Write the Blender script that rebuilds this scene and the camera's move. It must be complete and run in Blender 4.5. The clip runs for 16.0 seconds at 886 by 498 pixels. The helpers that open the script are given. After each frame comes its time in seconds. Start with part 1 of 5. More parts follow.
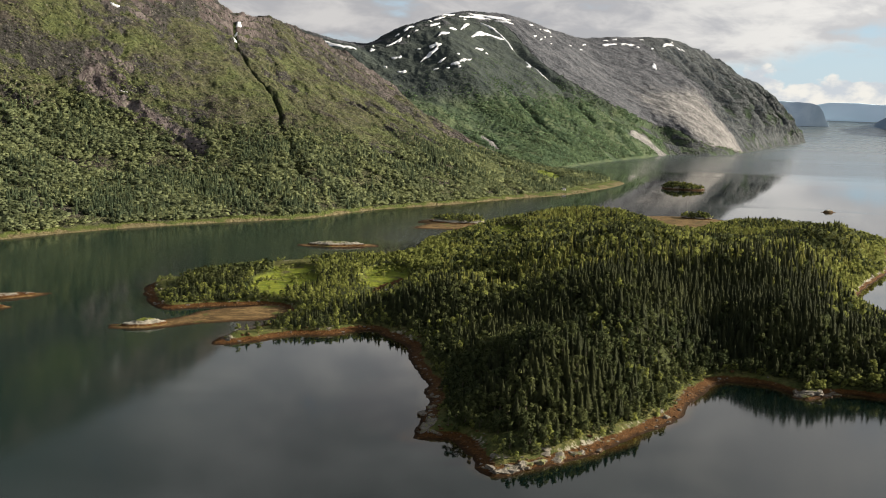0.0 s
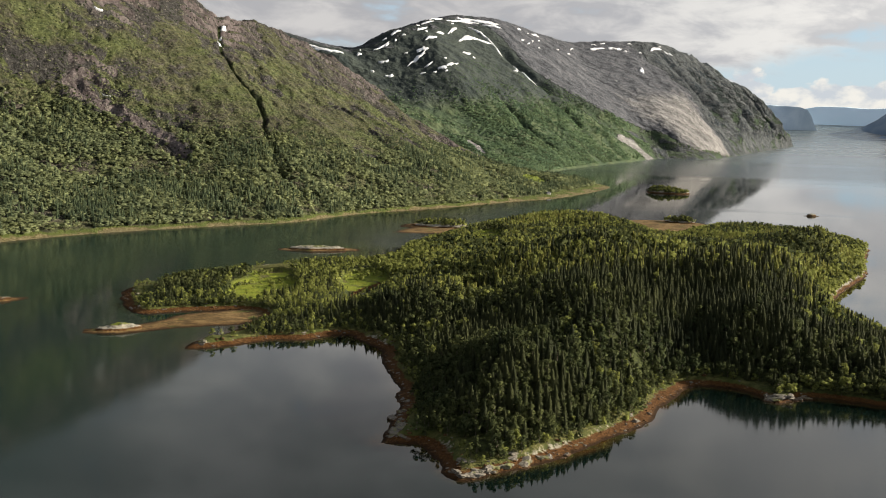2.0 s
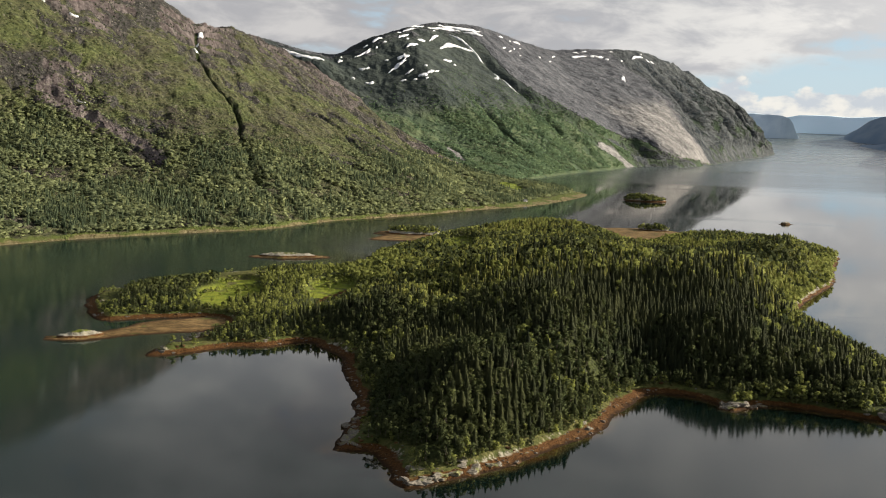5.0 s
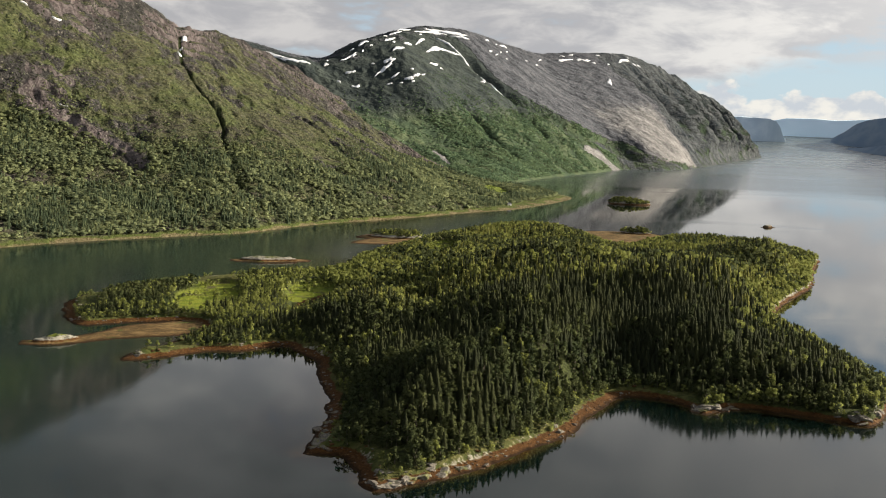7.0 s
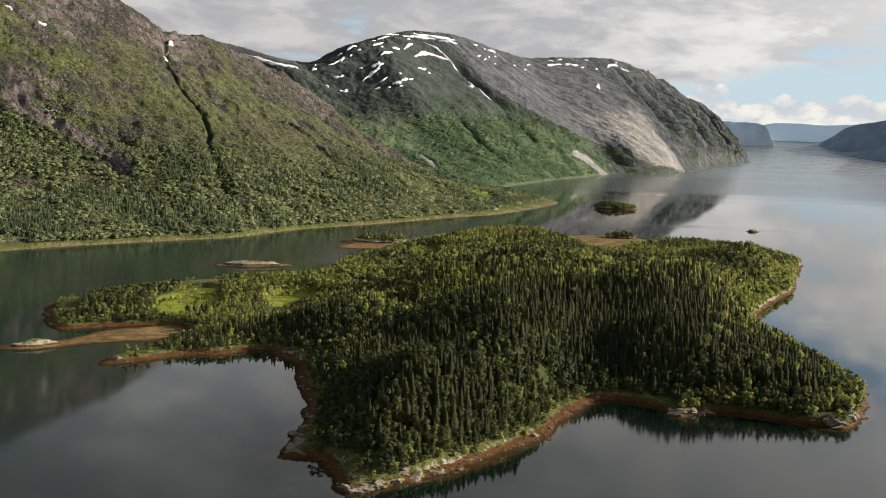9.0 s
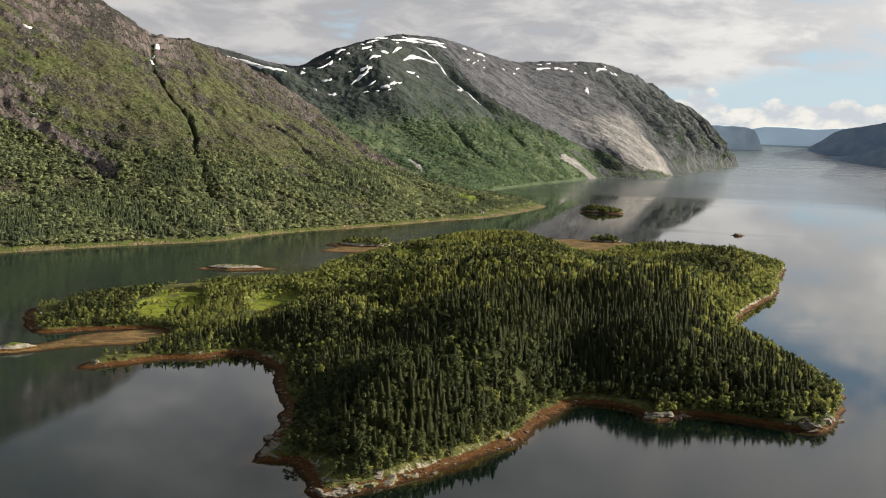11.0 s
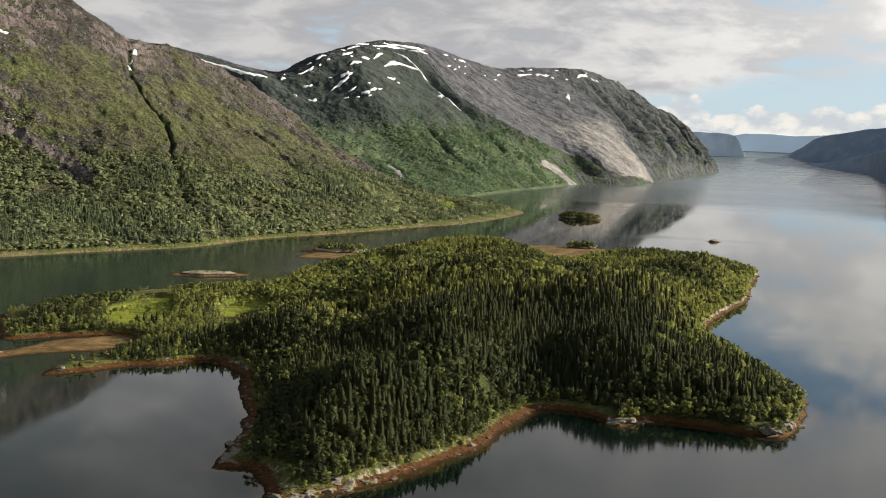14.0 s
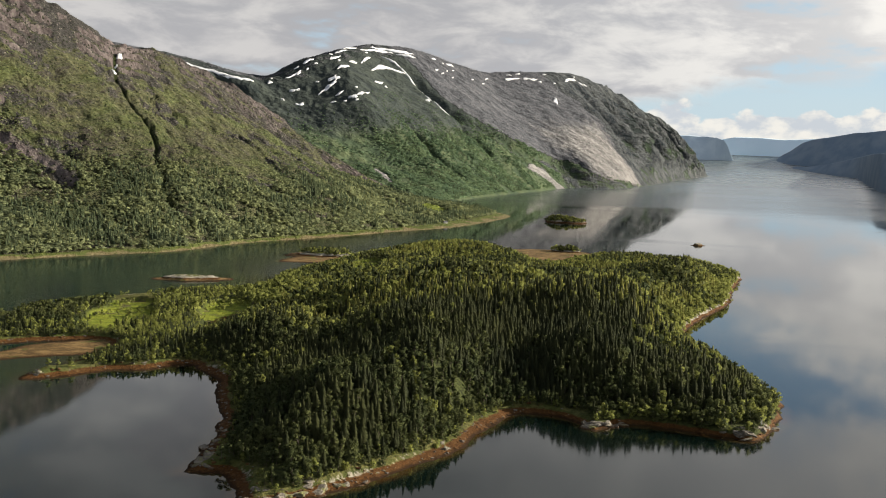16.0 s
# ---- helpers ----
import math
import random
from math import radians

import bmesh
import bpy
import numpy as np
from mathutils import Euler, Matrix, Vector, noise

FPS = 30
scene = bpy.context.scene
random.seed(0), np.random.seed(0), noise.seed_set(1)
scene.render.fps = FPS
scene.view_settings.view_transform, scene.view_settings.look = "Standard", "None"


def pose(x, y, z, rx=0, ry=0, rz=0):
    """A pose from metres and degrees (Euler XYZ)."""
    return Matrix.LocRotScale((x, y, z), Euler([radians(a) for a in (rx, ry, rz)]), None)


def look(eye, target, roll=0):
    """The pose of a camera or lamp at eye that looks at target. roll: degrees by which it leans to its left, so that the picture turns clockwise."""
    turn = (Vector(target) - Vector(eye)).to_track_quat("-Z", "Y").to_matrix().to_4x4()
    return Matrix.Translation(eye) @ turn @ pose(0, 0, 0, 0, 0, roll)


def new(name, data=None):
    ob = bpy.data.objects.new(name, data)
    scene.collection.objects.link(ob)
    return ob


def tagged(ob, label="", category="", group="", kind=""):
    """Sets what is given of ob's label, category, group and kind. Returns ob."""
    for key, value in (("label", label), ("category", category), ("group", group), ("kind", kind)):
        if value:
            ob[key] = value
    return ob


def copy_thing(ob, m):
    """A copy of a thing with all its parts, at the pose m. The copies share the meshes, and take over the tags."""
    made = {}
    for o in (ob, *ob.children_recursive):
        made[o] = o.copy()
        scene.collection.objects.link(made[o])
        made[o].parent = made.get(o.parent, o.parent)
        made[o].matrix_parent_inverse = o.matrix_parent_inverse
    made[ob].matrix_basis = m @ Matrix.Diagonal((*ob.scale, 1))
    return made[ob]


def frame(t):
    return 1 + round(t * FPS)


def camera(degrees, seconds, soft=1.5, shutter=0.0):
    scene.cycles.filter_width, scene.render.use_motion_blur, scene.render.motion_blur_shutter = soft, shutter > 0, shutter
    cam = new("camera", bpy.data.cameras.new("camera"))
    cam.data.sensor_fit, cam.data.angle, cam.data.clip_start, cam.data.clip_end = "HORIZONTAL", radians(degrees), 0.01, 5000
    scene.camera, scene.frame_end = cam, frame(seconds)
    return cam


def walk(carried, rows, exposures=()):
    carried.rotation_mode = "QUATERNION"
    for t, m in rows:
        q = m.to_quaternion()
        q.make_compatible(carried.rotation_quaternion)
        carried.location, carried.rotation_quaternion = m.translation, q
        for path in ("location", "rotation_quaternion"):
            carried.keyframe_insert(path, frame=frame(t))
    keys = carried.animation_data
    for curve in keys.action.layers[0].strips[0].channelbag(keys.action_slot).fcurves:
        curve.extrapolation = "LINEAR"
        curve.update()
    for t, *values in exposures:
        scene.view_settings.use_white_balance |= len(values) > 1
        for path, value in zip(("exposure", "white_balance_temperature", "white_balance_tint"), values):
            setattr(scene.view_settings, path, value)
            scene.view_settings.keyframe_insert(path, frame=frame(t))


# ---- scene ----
cam = camera(40.6, 16.0, soft=1.05)
PATH = [
    (0, (2.407, -0.216, 77.756), (2.29, 1.766, 77.509), 1.9),
    (0.5, (3.671, -0.162, 77.813), (3.558, 1.82, 77.568), 1.9),
    (1, (4.979, -0.145, 77.897), (4.87, 1.837, 77.653), 1.9),
    (1.5, (6.33, -0.201, 77.994), (6.224, 1.781, 77.752), 1.9),
    (2, (7.697, -0.284, 78.114), (7.595, 1.699, 77.874), 1.9),
    (2.5, (9.069, -0.374, 78.242), (8.971, 1.609, 78.004), 1.9),
    (3, (10.43, -0.452, 78.344), (10.337, 1.532, 78.108), 1.9),
    (3.5, (11.798, -0.513, 78.436), (11.708, 1.471, 78.202), 1.9),
    (4, (13.081, -0.607, 78.541), (12.995, 1.378, 78.309), 2.0),
    (6.5, (19.153, -1.596, 79.219), (19.087, 0.39, 78.996), 2.1),
    (7, (20.204, -1.807, 79.313), (20.143, 0.18, 79.091), 2.1),
    (7.5, (21.228, -2.02, 79.386), (21.17, -0.033, 79.166), 2.1),
    (8, (22.246, -2.214, 79.433), (22.192, -0.226, 79.214), 2.1),
    (8.5, (23.217, -2.355, 79.465), (23.167, -0.367, 79.248), 2.1),
    (9, (24.192, -2.453, 79.533), (24.146, -0.465, 79.319), 2.1),
    (11.5, (28.878, -3.106, 79.991), (28.852, -1.117, 79.785), 2.2),
    (12, (29.826, -3.281, 80.056), (29.805, -1.291, 79.852), 2.2),
    (12.5, (30.818, -3.469, 80.144), (30.8, -1.48, 79.942), 2.2),
    (13, (31.808, -3.705, 80.26), (31.795, -1.715, 80.059), 2.3),
    (13.5, (32.8, -3.986, 80.375), (32.791, -1.996, 80.176), 2.3),
    (14, (33.732, -4.297, 80.49), (33.727, -2.307, 80.293), 2.3),
    (14.5, (34.73, -4.607, 80.582), (34.73, -2.616, 80.386), 2.3),
    (15, (35.744, -4.843, 80.661), (35.747, -2.852, 80.467), 2.3),
    (15.5, (36.836, -5.066, 80.733), (36.843, -3.075, 80.54), 2.3),
    (16, (37.95, -5.305, 80.791), (37.961, -3.314, 80.601), 2.3),
]
walk(cam, [(t, look(eye, target, roll)) for t, eye, target, roll in PATH])

# ---- light ----
SUN_AZ, SUN_EL = 71.0, 18.8          # degrees right of the view (+y), degrees up
scene.view_settings.exposure = 1.2
sun_data = bpy.data.lights.new("sun", "SUN")
sun_data.energy, sun_data.angle, sun_data.color = 5.0, radians(0.6), (1.0, 0.90, 0.74)
sun = new("sun", sun_data)
sun_dir = Vector((math.sin(radians(SUN_AZ)) * math.cos(radians(SUN_EL)), math.cos(radians(SUN_AZ)) * math.cos(radians(SUN_EL)), math.sin(radians(SUN_EL))))
sun.matrix_world = look(sun_dir * 900, (0, 0, 0))


class Nodes:
    """Short hand for node trees."""

    def __init__(self, tree):
        self.tree = tree
        tree.nodes.clear()

    def add(self, kind, **sockets):
        node = self.tree.nodes.new(kind)
        for key, value in sockets.items():
            self.put(node, key, value)
        return node

    def put(self, node, key, value):
        names = {s.name.replace(" ", "_"): s for s in node.inputs}
        sock = node.inputs[int(key[1:])] if key[0] == "i" and key[1:].isdigit() else names[key]
        if isinstance(value, bpy.types.NodeSocket):
            self.tree.links.new(value, sock)
        else:
            sock.default_value = value

    def math(self, op, a, b=0.0, c=0.0, clamp=False):
        node = self.add("ShaderNodeMath", i0=a, i1=b, i2=c)
        node.operation, node.use_clamp = op, clamp
        return node.outputs[0]

    def step(self, value, lo, hi):
        node = self.add("ShaderNodeMapRange", i0=value, i1=lo, i2=hi)
        node.interpolation_type = "SMOOTHSTEP"
        return node.outputs[0]

    def noise(self, vector, scale, detail=4.0, rough=0.55, distortion=0.0):
        node = self.add("ShaderNodeTexNoise", Scale=scale, Detail=detail, Roughness=rough, Distortion=distortion)
        if vector is not None:
            self.put(node, "Vector", vector)
        return node.outputs[0]

    def mix(self, fac, a, b):
        node = self.tree.nodes.new("ShaderNodeMix")
        node.data_type = "RGBA"
        for sock, value in ((node.inputs[0], fac), (node.inputs[6], a), (node.inputs[7], b)):
            if isinstance(value, bpy.types.NodeSocket):
                self.tree.links.new(value, sock)
            else:
                sock.default_value = (*value, 1.0) if isinstance(value, tuple) and len(value) == 3 else value
        return node.outputs[2]

    def scaled(self, vector, x, y, z):
        node = self.add("ShaderNodeMapping", Vector=vector)
        node.inputs["Scale"].default_value = (x, y, z)
        return node.outputs[0]


def make_world():
    world = bpy.data.worlds.new("sky")
    world.use_nodes = True
    scene.world = world
    n = Nodes(world.node_tree)
    coord = n.add("ShaderNodeTexCoord").outputs["Generated"]
    xyz = n.add("ShaderNodeSeparateXYZ", Vector=coord)
    x, y, z = xyz.outputs
    up = n.math("ABSOLUTE", z)
    sky = n.add("ShaderNodeTexSky")
    sky.sky_type, sky.sun_disc = "NISHITA", False
    sky.sun_elevation, sky.sun_rotation = radians(SUN_EL), radians(SUN_AZ)
    sky.air_density, sky.dust_density, sky.ozone_density = 1.0, 0.6, 1.2
    n.put(sky, "Vector", n.add("ShaderNodeCombineXYZ", X=x, Y=y, Z=n.math("MAXIMUM", up, 0.012)).outputs[0])
    # the high cloud deck, seen in perspective: thin streaks with a few holes
    lift = n.math("ADD", up, 0.07)
    deck = n.add("ShaderNodeCombineXYZ", X=n.math("DIVIDE", x, lift), Y=n.math("DIVIDE", y, lift), Z=0.0).outputs[0]
    puff = n.noise(n.scaled(coord, 1.0, 1.0, 2.6), 5.5, 6.0, 0.55, 0.3)
    streak = n.math("ADD", n.math("MULTIPLY", n.noise(n.scaled(deck, 1.0, 0.5, 1.0), 1.0, 5.0, 0.50, 0.25), 0.45), n.math("MULTIPLY", puff, 0.55))
    fine = n.noise(n.scaled(coord, 1.0, 1.0, 2.8), 16.0, 6.0, 0.58, 0.3)
    side = n.math("MULTIPLY", n.math("SUBTRACT", x, 0.19), 0.17)
    edge = n.math("ADD", n.math("ADD", 0.036, n.math("MAXIMUM", side, -0.03)), n.math("MULTIPLY", n.math("SUBTRACT", fine, 0.5), 0.05))
    high = n.step(n.math("SUBTRACT", up, edge), -0.008, 0.012)
    reach = n.add("ShaderNodeVectorMath", i0=n.scaled(n.add("ShaderNodeVectorMath", i0=coord, i1=(-0.27, 0.0, -0.17)).outputs[0], 6.5, 0.0, 17.0))
    reach.operation = "LENGTH"
    gap = n.math("MULTIPLY", n.step(reach.outputs["Value"], 1.25, 0.2), 0.185)
    holes = n.step(n.math("SUBTRACT", n.math("ADD", streak, n.math("MULTIPLY", fine, 0.35)), gap), 0.465, 0.60)
    left = n.step(x, 0.16, 0.02)
    cover = n.math("MULTIPLY", n.math("MAXIMUM", high, left), holes)
    # the low bank of heaped cloud over the far fjord
    lumps = n.add("ShaderNodeTexVoronoi", Vector=n.scaled(coord, 1.0, 1.0, 1.6), Scale=42.0)
    heap = n.math("ADD", n.math("MULTIPLY", n.noise(n.scaled(coord, 1.0, 1.0, 1.4), 17.0, 7.0, 0.6), 1.0), n.math("MULTIPLY", lumps.outputs[0], -0.35))
    top = n.math("ADD", 0.013, n.math("MULTIPLY", heap, 0.050))
    bank = n.step(n.math("SUBTRACT", top, up), -0.001, 0.003)
    soft = n.math("SUBTRACT", n.noise(n.scaled(coord, 1.0, 1.0, 1.8), 45.0, 6.0, 0.6), n.math("MULTIPLY", n.math("SUBTRACT", lumps.outputs[0], 0.45), 0.35))
    grey = n.mix(n.step(n.math("ADD", n.math("MULTIPLY", streak, 0.5), n.math("MULTIPLY", fine, 0.5)), 0.44, 0.58), (4.7, 4.75, 4.95), (7.5, 7.35, 7.1))
    heaped = n.mix(n.step(soft, 0.35, 0.65), (5.6, 5.9, 6.3), (8.6, 8.2, 7.5))
    blue = n.mix(n.math("SUBTRACT", 0.85, n.math("MULTIPLY", n.step(up, 0.05, 0.20), 0.55)), sky.outputs[0], n.mix(n.step(up, 0.03, 0.11), (5.0, 6.45, 7.5), n.mix(n.step(up, 0.12, 0.19), (3.9, 5.8, 7.7), (1.8, 3.0, 5.3))))
    # thin cloud glows on the sunward side
    toward = n.add("ShaderNodeVectorMath", i0=coord, i1=tuple(sun_dir))
    toward.operation = "DOT_PRODUCT"
    glow = n.step(toward.outputs["Value"], 0.42, 0.98)
    # towards the zenith the deck opens and its underside darkens
    grey = n.mix(n.math("MULTIPLY", n.step(up, 0.17, 0.32), n.math("SUBTRACT", 1.0, n.math("MULTIPLY", n.step(x, -0.02, 0.28), 0.75))), grey, n.mix(n.step(streak, 0.36, 0.64), (1.9, 1.95, 2.0), (4.3, 4.3, 4.3)))
    # the low deck over the mountains is thicker and duller
    grey = n.mix(n.math("MULTIPLY", n.step(x, 0.24, -0.05), n.step(up, 0.20, 0.12)), grey, n.mix(n.step(n.math("ADD", n.math("MULTIPLY", streak, 0.5), n.math("MULTIPLY", fine, 0.5)), 0.43, 0.58), (4.1, 4.1, 4.25), (5.9, 5.75, 5.65)))
    grey = n.mix(glow, grey, (11.5, 11.0, 10.2))
    cover = n.math("MULTIPLY", cover, n.math("SUBTRACT", 1.0, n.math("MULTIPLY", n.step(up, 0.42, 0.85), 0.7)))
    blue = n.mix(n.step(up, 0.30, 0.60), blue, sky.outputs[0])
    colour = n.mix(n.math("MULTIPLY", bank, 0.9), n.mix(cover, blue, grey), heaped)
    back = n.add("ShaderNodeBackground", Color=colour, Strength=0.0475)
    n.tree.links.new(back.outputs[0], n.add("ShaderNodeOutputWorld").inputs[0])


make_world()


# ---- materials ----
def material(name, build):
    mat = bpy.data.materials.new(name)
    mat.use_nodes = True
    n = Nodes(mat.node_tree)
    out = n.add("ShaderNodeOutputMaterial")
    n.tree.links.new(build(n), out.inputs[0])
    return mat


def surface(n, colour, rough=0.85, bump=None, strength=0.4, distance=0.3, spec=0.25):
    node = n.add("ShaderNodeBsdfPrincipled", Base_Color=colour, Roughness=rough, Specular_IOR_Level=spec)
    if bump is not None:
        n.put(node, "Normal", n.add("ShaderNodeBump", Strength=strength, Distance=distance, Height=bump).outputs[0])
    return node.outputs[0]


def position(n):
    return n.add("ShaderNodeNewGeometry").outputs["Position"]


def attribute(n, name):
    node = n.add("ShaderNodeAttribute")
    node.attribute_name = name
    return node.outputs["Fac"]


def water_look(n):
    p = position(n)
    shallow = attribute(n, "shallow")
    weed = n.noise(p, 0.12, 5.0, 0.6)
    bed = n.mix(n.step(weed, 0.35, 0.65), (0.055, 0.027, 0.008), (0.032, 0.030, 0.012))
    deep = n.mix(n.step(n.noise(p, 0.006, 3.0), 0.35, 0.7), (0.0013, 0.0044, 0.0037), (0.0024, 0.0066, 0.0056))
    fac = n.step(n.math("ADD", shallow, n.math("MULTIPLY", n.math("SUBTRACT", weed, 0.5), 0.5)), 0.15, 1.0)
    colour = n.mix(fac, deep, bed)
    x = n.add("ShaderNodeSeparateXYZ", Vector=p).outputs[0]
    y = n.add("ShaderNodeSeparateXYZ", Vector=p).outputs[1]
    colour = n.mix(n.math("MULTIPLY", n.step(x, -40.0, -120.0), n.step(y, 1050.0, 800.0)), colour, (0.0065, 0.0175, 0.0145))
    # far water paled with distance: sky glare and haze painted into its colour
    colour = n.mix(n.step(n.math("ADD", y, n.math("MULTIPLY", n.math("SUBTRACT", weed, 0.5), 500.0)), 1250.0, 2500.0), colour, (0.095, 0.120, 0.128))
    # calm lanes, lightly ruffled lanes, and a breeze over the open fjord
    lanes = n.noise(n.scaled(p, 0.004, 0.012, 1.0), 1.0, 5.0, 0.6, 0.8)
    ruffled = n.step(lanes, 0.54, 0.66)
    drift = n.math("MULTIPLY", n.math("SUBTRACT", lanes, 0.5), 1500.0)
    breeze = n.step(n.math("ADD", y, n.math("MULTIPLY", drift, 0.4)), 1250.0, 1560.0)
    channel = n.math("MULTIPLY", n.step(n.math("ADD", x, n.math("MULTIPLY", drift, 0.05)), -55.0, -110.0), n.step(y, 1000.0, 850.0))
    sound = n.math("MULTIPLY", n.step(x, 70.0, 0.0), n.math("MULTIPLY", n.step(y, 600.0, 680.0), n.step(y, 1080.0, 980.0)))
    channel = n.math("MAXIMUM", channel, sound)
    gusts = n.step(n.noise(n.scaled(p, 0.002, 0.009, 1.0), 1.0, 4.0, 0.6, 0.6), 0.36, 0.56)
    rough = n.math("ADD", 0.03, n.math("MAXIMUM", n.math("MAXIMUM", n.math("MULTIPLY", ruffled, 0.05), n.math("MULTIPLY", channel, n.math("ADD", 0.03, n.math("MULTIPLY", n.step(y, 430.0, 600.0), 0.08)))), n.math("MULTIPLY", breeze, n.math("ADD", 0.09, n.math("ADD", n.math("MULTIPLY", gusts, 0.04), n.math("MULTIPLY", n.step(y, 1600.0, 2600.0), 0.12))))))
    cove = n.math("MULTIPLY", n.step(x, 35.0, 70.0), n.math("MULTIPLY", n.step(y, 365.0, 335.0), n.step(x, 160.0, 135.0)))
    rough = n.math("ADD", rough, n.math("MULTIPLY", cove, 0.05))
    ripple = n.noise(n.scaled(p, 0.5, 0.9, 1.0), 1.0, 3.0, 0.5)
    bump = n.add("ShaderNodeBump", Distance=n.math("ADD", 0.005, n.math("MULTIPLY", channel, 0.012)), Height=ripple, Strength=0.6)
    # ruffled channel facets lean towards the eye and mirror less; far gloss is raised to brighten the water
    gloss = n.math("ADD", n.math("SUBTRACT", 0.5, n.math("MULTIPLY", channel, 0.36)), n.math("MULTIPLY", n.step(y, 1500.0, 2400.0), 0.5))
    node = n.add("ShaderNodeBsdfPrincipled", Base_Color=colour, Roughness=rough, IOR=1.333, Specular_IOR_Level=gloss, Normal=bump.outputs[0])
    return node.outputs[0]


def island_look(n):
    """Rust-brown weed to the tide mark, broken pale rock above it, then grass, heath or the forest floor."""
    p = position(n)
    z = n.add("ShaderNodeSeparateXYZ", Vector=p).outputs[2]
    big, small, grit = n.noise(p, 0.07, 4.0), n.noise(p, 0.7, 6.0, 0.65), n.noise(p, 2.6, 5.0, 0.7)
    level = n.math("ADD", z, n.math("MULTIPLY", n.math("SUBTRACT", small, 0.5), 0.9))
    weed = n.mix(n.step(grit, 0.30, 0.70), (0.026, 0.011, 0.004), (0.112, 0.051, 0.014))
    weed = n.mix(n.step(small, 0.55, 0.72), weed, (0.17, 0.10, 0.042))
    rock = n.mix(n.step(n.math("ADD", n.math("MULTIPLY", grit, 0.4), n.math("MULTIPLY", n.noise(p, 0.33, 5.0, 0.6), 0.6)), 0.35, 0.56), (0.058, 0.052, 0.042), (0.315, 0.290, 0.232))
    soil = n.mix(n.step(small, 0.35, 0.65), (0.018, 0.022, 0.008), (0.05, 0.06, 0.016))
    fringe = n.mix(n.step(small, 0.3, 0.7), (0.034, 0.046, 0.012), (0.078, 0.086, 0.022))
    meadow = n.mix(n.step(n.noise(p, 0.25, 5.0), 0.3, 0.7), (0.105, 0.138, 0.014), (0.195, 0.215, 0.027))
    meadow = n.mix(n.step(n.noise(p, 0.11, 6.0, 0.65), 0.53, 0.62), meadow, n.mix(small, (0.050, 0.050, 0.018), (0.12, 0.11, 0.045)))
    heath = n.mix(n.step(small, 0.4, 0.6), (0.058, 0.064, 0.018), (0.125, 0.118, 0.040))
    dry = n.mix(attribute(n, "meadow"), n.mix(attribute(n, "fringe"), soil, n.mix(n.step(big, 0.42, 0.58), fringe, heath)), meadow)
    bare = n.step(n.math("ADD", attribute(n, "bare"), n.math("MULTIPLY", n.math("SUBTRACT", small, 0.5), 1.3)), 0.42, 0.62)
    land = n.mix(bare, dry, rock)
    weed = n.mix(n.step(level, 0.45, 0.05), weed, (0.022, 0.011, 0.004))
    silt = n.mix(n.step(n.math("ADD", n.math("MULTIPLY", n.noise(n.scaled(p, 0.6, 1.4, 1.0), 0.16, 7.0, 0.7), 0.7), n.math("MULTIPLY", small, 0.3)), 0.40, 0.62), (0.066, 0.042, 0.017), (0.215, 0.142, 0.062))
    silt = n.mix(n.step(n.noise(p, 0.09, 5.0, 0.6), 0.58, 0.66), silt, (0.085, 0.090, 0.025))
    weed = n.mix(n.math("MULTIPLY", attribute(n, "mud"), n.step(z, 0.05, 0.4)), weed, silt)
    return surface(n, n.mix(n.step(level, 0.95, 1.25), weed, land), 0.9, n.math("ADD", small, n.math("MULTIPLY", grit, 0.4)), 0.9, 0.55, 0.08)


